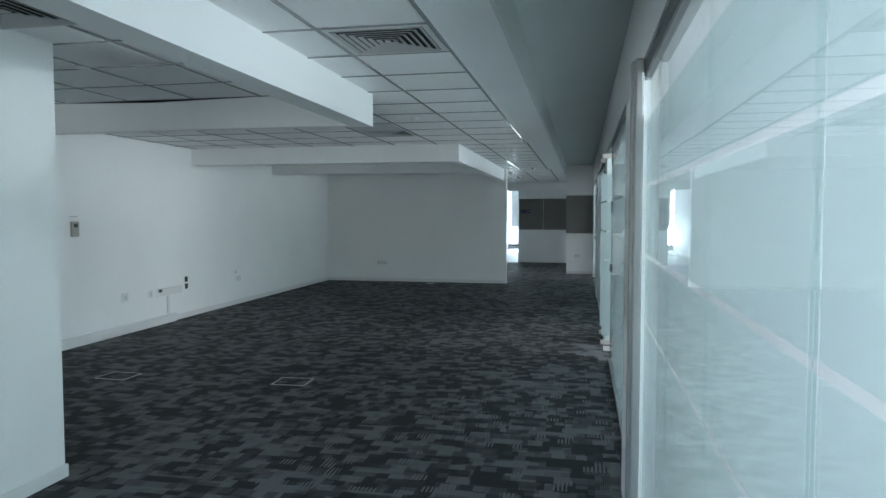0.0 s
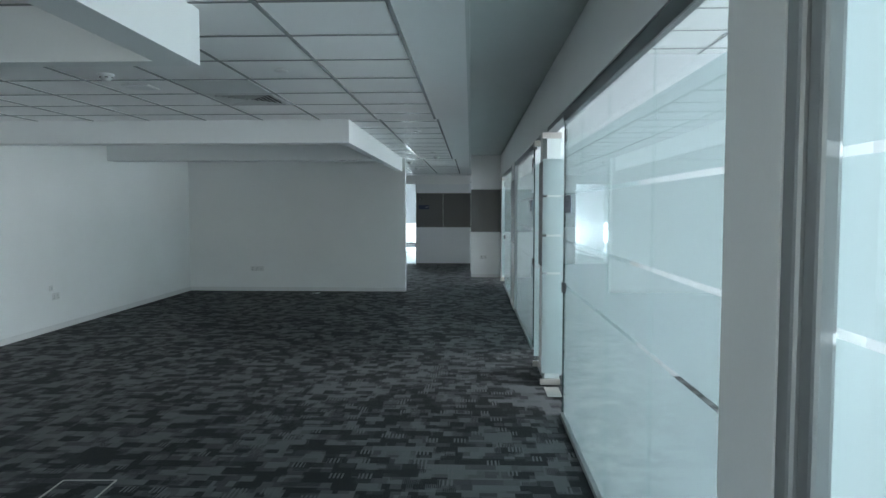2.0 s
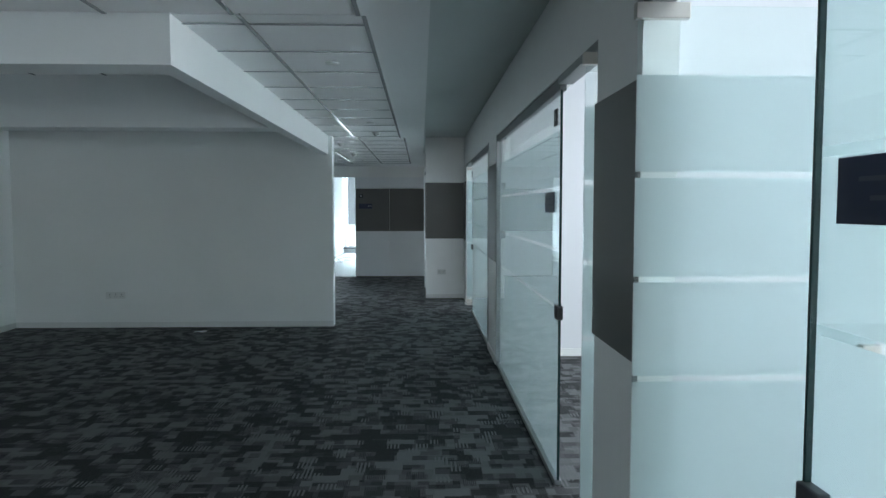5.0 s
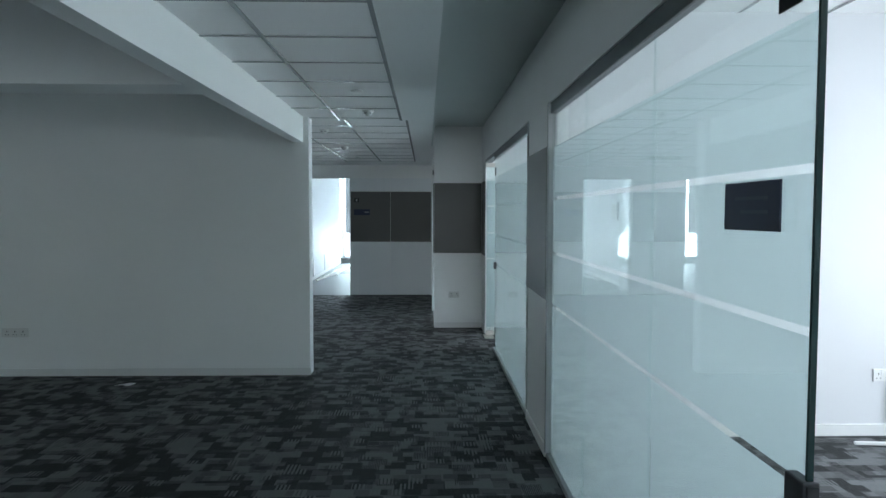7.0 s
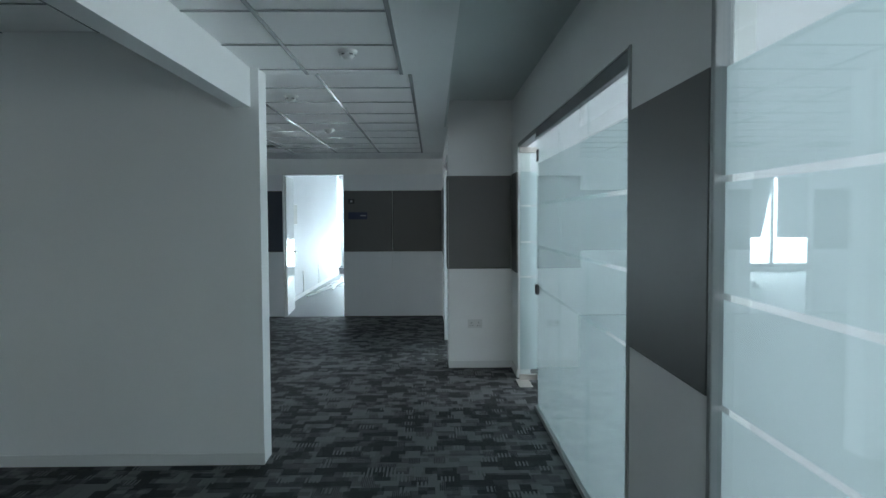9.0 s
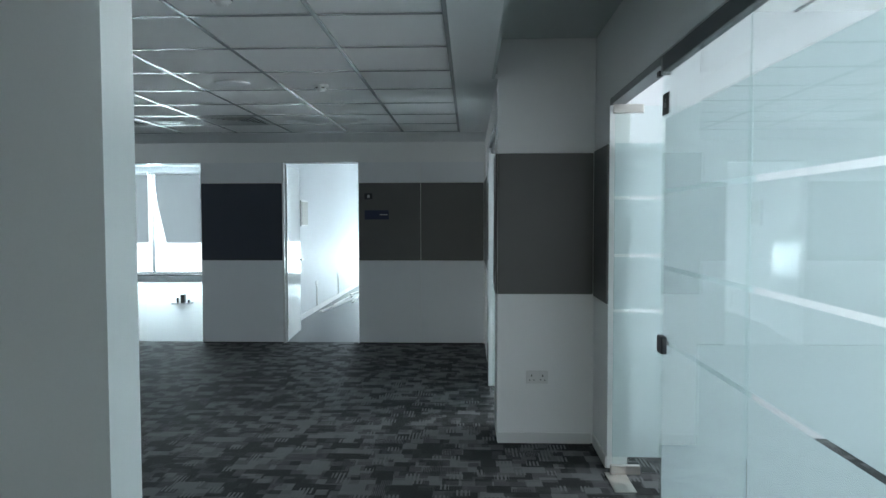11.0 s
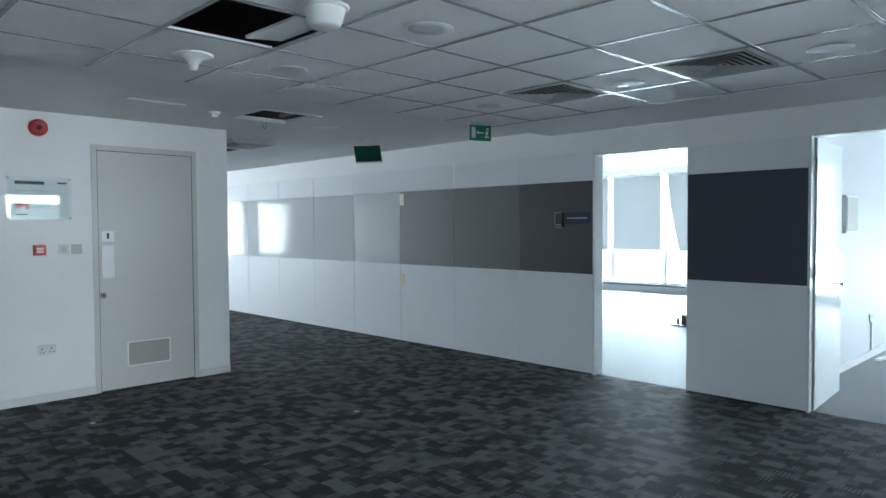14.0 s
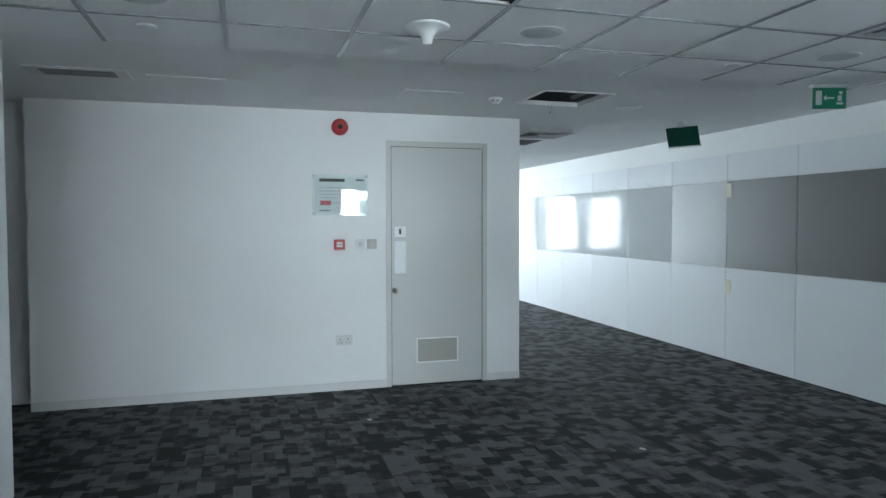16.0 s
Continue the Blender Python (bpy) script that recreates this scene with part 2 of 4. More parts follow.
def sheet_x(x, y0, z0, y1, z1):
    """An upright film across x, one sheet thick."""
    bm = bmesh.new()
    bm.faces.new([bm.verts.new(v) for v in ((x, y0, z0), (x, y1, z0), (x, y1, z1), (x, y0, z1))])
    return bm


def box(x0, y0, z0, x1, y1, z1, bevel=0.0):
    return mesh_box(bmesh.new(), x0, y0, z0, x1, y1, z1, bevel)


def mesh_turned(bm, profile, segments=32, at=(0, 0, 0)):
    """Adds a body turned round z from (radius, height) pairs."""
    rings = []
    for r, z in profile:
        if r < 1e-5:
            rings.append([bm.verts.new((at[0], at[1], at[2] + z))])
        else:
            rings.append([bm.verts.new((at[0] + r * math.cos(2 * math.pi * k / segments), at[1] + r * math.sin(2 * math.pi * k / segments), at[2] + z)) for k in range(segments)])
    for a, b in zip(rings, rings[1:]):
        for k in range(segments):
            q = [a[k % len(a)], a[(k + 1) % len(a)], b[(k + 1) % len(b)], b[k % len(b)]]
            q = [v for i, v in enumerate(q) if v not in q[:i]]
            if len(q) > 2:
                bm.faces.new(q)
    bmesh.ops.recalc_face_normals(bm, faces=bm.faces)
    for f in bm.faces:
        f.smooth = True
    return bm


def turned(profile, segments=32, at=(0, 0, 0)):
    return mesh_turned(bmesh.new(), profile, segments, at)


def part(name, bm, mat, parent=None, label=""):
    """Links a bmesh as one mesh object, under a thing or a part."""
    data = bpy.data.meshes.new(name)
    bm.to_mesh(data)
    bm.free()
    data.materials.append(mat)
    ob = new(name, data)
    if parent:
        ob.parent = parent
    if label:
        ob["label"] = label
    return ob


def thing(name, label, category, m=None, group=""):
    ob = tagged(new(name), label, category, group)
    ob.empty_display_size = 0.1
    if m is not None:
        ob.matrix_basis = m
    return ob


def structure(name, bm, mat, label, category="wall"):
    return tagged(part(name, bm, mat), label, category, kind="structure")


# ---- the large structure ----
H, H2, HG, HS = 2.41, 2.67, 2.468, 2.412          # tiled ceiling, corridor recess, plain gypsum
GX, FARY, COLX, COLY = 0.19, 21.15, -0.45, 17.55
PX, PY0, PY1 = -1.65, 14.89, 15.07    # partition end and its two faces
LX, UX = -5.63, -7.58
PITCH, GRID_Y = 0.587, 4.365
GRID_X, GRID_MID, GRID_HALL = -0.825, -0.80, -0.745    # east edge of the tiles along the way

structure("floor", box(-25.0, -4.5, -0.12, 6.0, FARY + 0.06, 0.0), CARPET, "dark charcoal patchwork carpet with lighter oblongs", "carpet")
structure("floor_north_rooms", box(-12.0, FARY + 0.06, -0.12, 4.0, 29.4, -0.002), VINYL, "pale grey bare floor of the north rooms", "floor")

# glazed wall: piers, lintel, kerb
PIERS = [(3.895, 4.19), (8.44, 9.01), (12.68, 13.48), (17.10, 17.75)]
glazed = bmesh.new()
for a, b in PIERS:
    mesh_box(glazed, GX if a > 4 else 0.137, a, 0, GX + 0.12, b, 2.20)
mesh_box(glazed, GX, -3.2, 2.20, GX + 0.12, 17.75, 2.95)
mesh_box(glazed, GX, -3.2, 0, GX + 0.12, 0.3, 2.20)
wall_east = structure("wall_east", glazed, WHITE, "white painted wall with piers between the glass fronts")

# column block and side wall with the glass door
side = bmesh.new()
mesh_box(side, COLX, COLY, 0, GX - 0.002, 17.95, 2.95)
mesh_box(side, COLX, 17.95, 2.17, COLX + 0.2, 19.45, 2.95)
mesh_box(side, COLX, 19.45, 0, COLX + 0.2, FARY, 2.95)
wall_column = structure("wall_column", side, WHITE, "white column block and side wall with a charcoal band")

# far wall with two doorways
north = bmesh.new()
for a, b in ((-24.1, -4.832), (-3.865, -2.875), (-1.955, 4.0)):
    mesh_box(north, a, FARY, 0, b, FARY + 0.12, 2.175)
mesh_box(north, -24.1, FARY, 2.175, 4.0, FARY + 0.12, 2.9)
wall_north = structure("wall_north", north, WHITE, "white panelled wall with a charcoal band and two doorways")

# partition, left wall, utility block
structure("wall_partition", mesh_box(box(-5.2, PY0, 0, PX, PY1, 2.70), LX, PY0, 0, -5.2, 14.95, 2.70), WHITE, "white partition wall beside the corridor")
structure("wall_pilaster", box(-3.80, PY1, 0, -2.50, 15.47, 2.70), WHITE, "white painted pilaster on the partition")
structure("wall_west", box(LX - 0.10, -3.2, 0, LX, 14.95, 2.70), WHITE, "white painted wall with trunking and sockets")
structure("wall_stub", box(-3.56, 3.2, 0, -2.93, 3.76, 2.42), WHITE, "white painted stub wall")
block = bmesh.new()
mesh_box(block, UX - 2.6, 14.54, 0, UX, 18.69, 2.70)
mesh_box(block, UX - 0.5, 6.0, 0, UX - 0.27, 14.54, 2.70)
mesh_box(block, UX - 0.5, 5.8, 0, LX, 6.0, 2.70)
structure("wall_utility_block", block, WHITE, "white block wall with the grey utility door")
outer = bmesh.new()
mesh_box(outer, WEST_X - 0.2, 10.0, 0, WEST_X, 21.1, 0.5)
mesh_box(outer, WEST_X - 0.2, 10.0, 2.35, WEST_X, 21.1, 2.8)
mesh_box(outer, WEST_X - 0.2, 10.0, 0.5, WEST_X, 12.6, 2.35)
for y in (14.2, 15.9, 17.6, 19.3, 20.7):
    mesh_box(outer, WEST_X - 0.2, y - 0.22, 0.5, WEST_X, y + 0.34, 2.35)
mesh_box(outer, WEST_X, 9.8, 0, UX - 0.27, 10.0, 2.8)
structure("wall_far_west", outer, WHITE, "white end wall with a window")
# unseen south wall, opened for the added fill lamp
south = bmesh.new()
mesh_box(south, LX, SOUTH_Y - 0.2, 0, 5.0, SOUTH_Y, 0.6)
mesh_box(south, LX, SOUTH_Y - 0.2, 2.35, 5.0, SOUTH_Y, 2.8)
mesh_box(south, LX, SOUTH_Y - 0.2, 0.6, -5.1, SOUTH_Y, 2.35)
mesh_box(south, -0.1, SOUTH_Y - 0.2, 0.6, 5.0, SOUTH_Y, 2.35)
structure("wall_south", south, WHITE, "unseen white wall with a window band added for fill light")

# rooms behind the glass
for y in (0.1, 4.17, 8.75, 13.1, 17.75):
    structure("wall_divider", box(GX + 0.12, y - 0.05, 0, EAST_X, y + 0.05, 2.95), DIVIDER_PAINT, "white dividing wall between glass-fronted rooms, toned down against glare")
east = bmesh.new()
mesh_box(east, EAST_X, -3.2, 0, EAST_X + 0.2, FARY, 0.45)
mesh_box(east, EAST_X, -3.2, 2.5, EAST_X + 0.2, FARY, 2.95)
for a, b in ((-3.2, 0.4), (4.0, 4.5), (8.3, 9.0), (12.8, 13.5), (17.1, 18.2), (20.8, FARY)):
    mesh_box(east, EAST_X, a, 0.45, EAST_X + 0.2, b, 2.5)
structure("wall_outer_east", east, WHITE, "white outer wall with room windows")
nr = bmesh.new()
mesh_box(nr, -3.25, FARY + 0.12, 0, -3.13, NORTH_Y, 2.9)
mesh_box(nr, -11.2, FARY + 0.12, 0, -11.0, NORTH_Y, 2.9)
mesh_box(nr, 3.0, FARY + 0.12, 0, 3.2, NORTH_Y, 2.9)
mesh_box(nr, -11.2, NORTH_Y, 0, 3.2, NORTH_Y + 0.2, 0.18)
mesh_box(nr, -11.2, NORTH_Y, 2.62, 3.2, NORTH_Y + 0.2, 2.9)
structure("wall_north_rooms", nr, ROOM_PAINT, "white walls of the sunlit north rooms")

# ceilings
# slab coloured black so open cells look unlit
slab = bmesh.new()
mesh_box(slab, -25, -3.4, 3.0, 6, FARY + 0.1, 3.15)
structure("ceiling_slab", slab, DARKGAP, "slab above the suspended ceiling, blackened as unlit void", "ceiling")
# corridor recess in one even grey, darker than the gypsum margins
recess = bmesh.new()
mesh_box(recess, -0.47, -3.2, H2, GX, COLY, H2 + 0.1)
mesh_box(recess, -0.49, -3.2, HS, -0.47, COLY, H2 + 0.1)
structure("ceiling_recess", recess, RECESS, "grey corridor recess above the glass fronts", "ceiling")
strip = bmesh.new()
mesh_box(strip, GRID_X + 0.009, -3.2, HS, -0.49, 9.48, HS + 0.03)
mesh_box(strip, GRID_MID + 0.009, 9.48, HS, -0.49, PY1, HS + 0.03)
mesh_box(strip, GRID_HALL + 0.009, PY1, HS, -0.49, COLY, HS + 0.03)
mesh_box(strip, GRID_HALL + 0.009, COLY, HS, COLX, 20.24, HS + 0.03)
mesh_box(strip, -5.36, 20.24, H - 0.002, COLX, FARY, H + 0.02)
mesh_box(strip, -24.2, 18.40, HG, -6.80, FARY, HG + 0.02)
mesh_box(strip, -24.2, 9.8, HG, -6.80, 18.40, HG + 0.02)
mesh_box(strip, -6.80, PY1, HG, -5.36, 18.32, HG + 0.02)
mesh_box(strip, -6.80, 18.90, HG, -5.36, FARY, HG + 0.02)
mesh_box(strip, -6.20, 18.32, HG, -5.36, 18.90, HG + 0.02)
mesh_box(strip, -6.80, 5.9, HG, LX - 0.10, PY1, HG + 0.02)
mesh_box(strip, LX - 0.10, 14.95, HG, -5.2, PY1, HG + 0.02)
mesh_box(strip, UX - 0.3, 5.9, HG, -6.80, 9.8, HG + 0.02)
structure("ceiling_gypsum", strip, SOFFIT, "plain white gypsum ceiling margins", "ceiling")
rc = bmesh.new()
mesh_box(rc, COLX + 0.2, 17.80, 2.86, EAST_X, FARY, 2.9)
mesh_box(rc, -11.1, FARY + 0.12, 2.75, 3.1, NORTH_Y, 2.85)
structure("ceiling_rooms", rc, SOFFIT, "white room ceilings", "ceiling")

HOLES = {(5, 21), (0, -1), (2, 6), (5, 25), (3, 25)}


def tile_field(bm_tiles, bm_bars, x0, x1, y0, y1, z, gx):
    """Lay-in tiles on a white grid between two corners; holes stay open."""
    ix0, ix1 = math.floor((gx - x1) / PITCH + 1e-6), math.ceil((gx - x0) / PITCH - 1e-6)
    iy0, iy1 = math.floor((y0 - GRID_Y) / PITCH + 1e-6), math.ceil((y1 - GRID_Y) / PITCH - 1e-6)
    for i in range(ix0, ix1):
        for j in range(iy0, iy1):
            a, b = max(x0, gx - (i + 1) * PITCH), min(x1, gx - i * PITCH)
            c, d = max(y0, GRID_Y + j * PITCH), min(y1, GRID_Y + (j + 1) * PITCH)
            if (i, j) in HOLES or b - a < 0.03 or d - c < 0.03:
                continue
            lift = random.uniform(0.0, 0.003)
            mesh_box(bm_tiles, a + 0.010, c + 0.010, z + 0.004 + lift, b - 0.010, d - 0.010, z + 0.02)
    for i in range(ix0, ix1 + 1):
        x = gx - i * PITCH
        if x0 - 1e-3 <= x <= x1 + 1e-3:
            mesh_box(bm_bars, x - 0.011, y0, z, x + 0.011, y1, z + 0.003)
    for j in range(iy0, iy1 + 1):
        y = GRID_Y + j * PITCH
        if y0 - 1e-3 <= y <= y1 + 1e-3:
            mesh_box(bm_bars, x0, y - 0.011, z + 0.0005, x1, y + 0.011, z + 0.0035)


tiles, bars = bmesh.new(), bmesh.new()
tile_field(tiles, bars, LX, GRID_X, -3.2, 9.48, H, GRID_X)
tile_field(tiles, bars, PX - 0.06, GRID_MID, 9.48, PY1, H, GRID_MID)
tile_field(tiles, bars, LX, PX - 0.2, 9.7, PY0, 2.62, GRID_X)
tile_field(tiles, bars, -5.36, GRID_HALL, PY1, 20.24, H, GRID_HALL)
tile_field(tiles, bars, GX + 0.12, EAST_X, -3.2, 17.75, 2.86, GRID_X)
structure("ceiling_tiles", tiles, TILE, "white mineral ceiling tiles, two missing", "ceiling")
structure("ceiling_grid", bars, BAR, "white metal ceiling grid, greyed as shadow lines", "ceiling")

# downstand beams
beams = bmesh.new()
BX = -1.70
mesh_box(beams, BX - 0.17, -3.2, 2.165, BX, 5.66, H + 0.01)
mesh_box(beams, LX, 5.555, 2.165, BX - 0.17, 5.66, H + 0.01)
structure("beam_south", beams, SOFFIT, "white boxed-in downstand beam", "beam")
crack = bmesh.new()
low = [crack.verts.new(v) for v in ((-4.3, 5.553, H - 0.001), (-3.55, 5.549, H - 0.017), (-2.7, 5.553, H - 0.001))]
high = [crack.verts.new(v) for v in ((-4.3, 5.549, H + 0.002), (-3.55, 5.545, H + 0.002), (-2.7, 5.549, H + 0.002))]
for k in range(2):
    crack.faces.new((low[k], low[k + 1], high[k + 1], high[k]))
bmesh.ops.solidify(crack, geom=crack.faces[:], thickness=0.003)
structure("ceiling_crack", crack, DARKGAP, "dark open crack between ceiling tiles and beam", "ceiling")
beams = bmesh.new()
mesh_box(beams, BX - 0.1, 9.48, 2.18, BX, PY0, H + 0.3)
mesh_box(beams, LX, 9.48, 2.18, BX - 0.1, 9.70, H + 0.3)
structure("beam_middle", beams, SOFFIT, "white boxed-in downstand beam", "beam")
structure("beam_north", box(LX, 12.1, 2.19, BX - 0.1, 12.4, 2.63), SOFFIT, "white boxed-in downstand beam", "beam")

# baseboards
base = bmesh.new()
mesh_box(base, LX, PY0 - 0.012, 0, PX + 0.004, PY0, 0.07)
mesh_box(base, LX, -3.0, 0, LX + 0.012, PY0 - 0.012, 0.07)
mesh_box(base, UX, 14.54, 0, UX + 0.012, 17.40, 0.07)
mesh_box(base, UX, 18.37, 0, UX + 0.012, 18.69, 0.07)
mesh_box(base, -2.93, 3.2, 0, -2.918, 3.772, 0.07)
mesh_box(base, -3.56, 3.76, 0, -2.93, 3.772, 0.07)
for a, b in PIERS[1:]:
    mesh_box(base, GX - 0.01, a, 0, GX, min(b, COLY - 0.014), 0.07)
mesh_box(base, GX + 0.12, 13.038, 0, EAST_X, 13.05, 0.08)
mesh_box(base, -3.13, FARY + 1.0, 0, -3.118, NORTH_Y, 0.08)
mesh_box(base, COLX + 0.004, COLY - 0.012, 0, GX - 0.02, COLY, 0.07)
structure("baseboard", base, PLASTIC, "white skirting board", "skirting")

# black strip in place of the thin shadow at the panels' foot
foot_shadow = bmesh.new()
for a, b in ((-17.0, -4.836), (-3.861, -2.879), (-1.951, COLX - 0.016)):
    mesh_box(foot_shadow, a, FARY - 0.010, 0, b, FARY - 0.001, 0.011)
structure("foot_shadow_north", foot_shadow, DARKGAP, "dark strip for the shadow line under the wall panels", "skirting")

# wall panels: white below, a dark band, white above
BAYS = [(-1.951, -1.217, PANEL_DARK), (-1.211, COLX - 0.016, PANEL_DARK), (-3.861, -2.879, PANEL_NAVY), (-5.765, -4.836, PANEL_PLUM),
        (-6.747, -5.771, PANEL_DARK), (-7.720, -6.753, PANEL_DARK)]
# west bays grow paler to carry the window sheen in their colour
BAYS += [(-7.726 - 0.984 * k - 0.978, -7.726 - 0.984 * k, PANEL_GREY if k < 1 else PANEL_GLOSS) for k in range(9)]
for a, b, band in BAYS:
    part("panel", box(a, FARY - 0.012, 0.012, b, FARY, 0.994, 0.002), PANEL_WHITE, wall_north)
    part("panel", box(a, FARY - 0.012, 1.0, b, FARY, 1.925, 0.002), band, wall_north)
    part("panel", box(a, FARY - 0.012, 1.931, b, FARY, 2.21 if b < -4.8 else 2.17, 0.002), PANEL_WHITE, wall_north)
part("panel", box(COLX + 0.002, COLY - 0.012, 1.0, GX - 0.014, COLY, 1.925, 0.002), PANEL_DARK, wall_column)
part("panel", box(COLX - 0.012, COLY - 0.012, 1.0, COLX, 17.94, 1.925, 0.002), PANEL_DARK, wall_column)
part("panel", box(COLX - 0.012, 19.52, 1.0, COLX, FARY - 0.014, 1.925, 0.002), PANEL_DARK, wall_column)
for a, b in PIERS[1:]:
    part("panel", box(GX - 0.012, a + 0.002, 0.99, GX, min(b, COLY - 0.014) - 0.002, 1.935, 0.002), PANEL_DARK, wall_east)


# ---- glass fronts ----
FILM = [(0.03, 0.952), (0.971, 1.274), (1.293, 1.607), (1.627, 1.93)]


def glass_front(label, y0, y1, joints):
    """Frameless glass panes on a floor channel under a head rail, with banded film."""
    t = thing("glass_partition", label, "glass partition", pose(GX + 0.02, y0, 0))
    n = y1 - y0
    part("head_rail", box(-0.012, 0, 2.13, 0.026, n, 2.20, 0.003), RAIL, t, "dark aluminium head rail")
    part("end_cap", box(-0.014, n - 0.014, 2.118, 0.028, n + 0.004, 2.199, 0.002), ALU, t, "brushed aluminium end cap")
    part("floor_channel", box(-0.02, 0, 0, 0.02, n, 0.03, 0.002), ALU, t, "aluminium floor channel")
    cuts = [0] + [j - y0 for j in joints] + [n]
    for j in cuts[1:-1]:
        part("joint", sheet_x(0.0, j - 0.002, 0.03, j + 0.002, 2.13), SILICONE, t, "grey silicone joint")
    for a, b in zip(cuts, cuts[1:]):
        pane = part("pane", box(-0.006, a + 0.002, 0.03, 0.006, b - 0.002, 2.13), GLASS, t)
        pane.visible_shadow = False
        for z0, z1 in FILM:
            part("film", sheet_x(0.0072, a + 0.002, z0, b - 0.002, z1), FROST, pane, "frosted film band")
    return t


glass_front("frameless frosted glass front of an office", 0.3, 3.89, [1.43, 2.20, 2.96])
glass_front("frameless frosted glass front of an office", 4.19, 7.47, [5.10, 5.92, 6.74])
glass_front("frameless frosted glass front of an office", 9.82, 12.68, [10.80, 11.78])
glass_front("frameless frosted glass front of an office", 13.48, 16.05, [14.32, 15.13])


def glass_door(label, m, width=0.80):
    t = thing("glass_door", label, "glass door", m)
    leaf = part("leaf", box(0, -0.006, 0.012, width, 0.006, 2.14), GLASS, t)
    leaf.visible_shadow = False
    for z0, z1 in FILM:
        film = part("film", sheet_x(0.0, 0.0, max(z0, 0.1), width, z1), FROST, leaf, "frosted film band")
        film.matrix_basis = pose(0, 0.0075, 0, 0, 0, -90)
    for z0, z1 in ((0.004, 0.055), (2.10, 2.15)):
        part("patch_fitting", box(-0.01, -0.016, z0, 0.16, 0.016, z1, 0.003), STEEL, t, "satin steel patch fitting")
    part("lock", box(width - 0.06, -0.02, 0.95, width + 0.004, 0.02, 1.07, 0.004), STEEL, t, "satin steel lock")
    return t


glass_door("open frosted glass door in the room's doorway", pose(0.145, 8.35, 0))
glass_door("open frosted glass door in the room's doorway", pose(0.145, 9.035, 0))
glass_door("open frosted glass door in the room's doorway", pose(GX + 0.01, 17.0, 0))

# metal post where the first glass front meets its pier
post = thing("frame_post", "brushed aluminium post of the glass front", "post", pose(0.137, 3.68, 0), "aluminium posts")
part("profile", box(0.013, 0.092, 0, 0.055, 0.148, 2.20, 0.010), ALU, post)
part("profile", box(0.000, 0.150, 0, 0.055, 0.213, 2.20, 0.010), ALU, post)
for y in (12.655, 13.48):
    post = thing("frame_post", "slim aluminium post at a wall pier", "post", pose(GX, y, 0), "aluminium posts")
    part("profile", box(-0.010, 0, 0.03, 0.05, 0.026, 2.20, 0.006), ALU, post)
for y in (7.47, 9.82):
    trim = thing("glass_edge", "dark polished edge of the glass front", "glass edge", pose(GX + 0.02, y, 0), "polished glass edges")
    part("edge", box(-0.0065, -0.004, 0.03, 0.0065, 0.004, 2.13), EDGE, trim)


def text_mesh(words, size, depth=0.0004):
    """The letters as a flat mesh in the xy plane, centred."""
    curve = bpy.data.curves.new("letters", "FONT")
    curve.body, curve.size, curve.extrude = words, size, depth
    curve.align_x, curve.align_y = "CENTER", "CENTER"
    ob = bpy.data.objects.new("letters", curve)
    scene.collection.objects.link(ob)
    bpy.context.view_layer.update()
    data = bpy.data.meshes.new_from_object(ob.evaluated_get(bpy.context.evaluated_depsgraph_get()))
    scene.collection.objects.unlink(ob)
    bpy.data.objects.remove(ob)
    return data


def letters(words, size, mat, parent, m, label=""):
    data = text_mesh(words, size)
    data.materials.append(mat)
    ob = new("lettering", data)
    ob.parent, ob.matrix_basis = parent, m
    if label:
        ob["label"] = label
    return ob


GREY_INK = material("pale_grey_ink", (0.55, 0.56, 0.58), 0.5, vary=0.03, bump=0)
FAINT_INK = material("faded_blue_ink", (0.06, 0.075, 0.11), 0.5, vary=0.05, bump=0)
OPAL = material("opal_acrylic", (0.90, 0.91, 0.92), 0.45, vary=0.02, bump=0, spec=0.5)
PAPER = material("white_paper", (0.78, 0.79, 0.80), 0.6, vary=0.03, bump=0)
CREAM = material("cream_plastic", (0.72, 0.70, 0.52), 0.5, vary=0.05, bump=0)
SILVER = material("dark_frame_metal", (0.10, 0.10, 0.11), 0.4, 0.6, vary=0.05, bump=0)
GREY_MESH = material("grey_mesh_panel", (0.58, 0.60, 0.60), 0.7, vary=0.08, grain=400, bump=0.2)
BEIGE = material("pale_beige_metal", (0.58, 0.57, 0.52), 0.5, vary=0.04, bump=0)
GRILLE = material("beige_grille", (0.42, 0.41, 0.37), 0.5, vary=0.05, bump=0)

# facing turns: a thing is drawn in its own xz plane looking to -y
TO_SOUTH, TO_EAST, TO_WEST = 0, 90, -90


def on_wall(x, y, z, facing):
    return pose(x, y, z, 0, 0, facing)


def socket(label, m, gangs=2, mat=PLASTIC):
    """British flush socket: plate, pin holes and rockers."""
    t = thing("power_socket", label, "socket", m, "wall sockets")
    w = {1: 0.043, 2: 0.073, 3: 0.122}[gangs]
    part("plate", box(-w, -0.010, -0.043, w, 0, 0.043, 0.003), mat, t)
    for k in range(gangs):
        cx = (k - (gangs - 1) / 2) * 0.073
        holes = bmesh.new()
        mesh_box(holes, cx - 0.004, -0.0112, 0.004, cx + 0.004, -0.0098, 0.016)
        mesh_box(holes, cx - 0.017, -0.0112, -0.022, cx - 0.009, -0.0098, -0.016)
        mesh_box(holes, cx + 0.009, -0.0112, -0.022, cx + 0.017, -0.0098, -0.016)
        part("pin_holes", holes, BLACK, t)
        part("rocker", box(cx + 0.016, -0.014, 0.010, cx + 0.028, -0.010, 0.030, 0.001), mat, t)
    return t


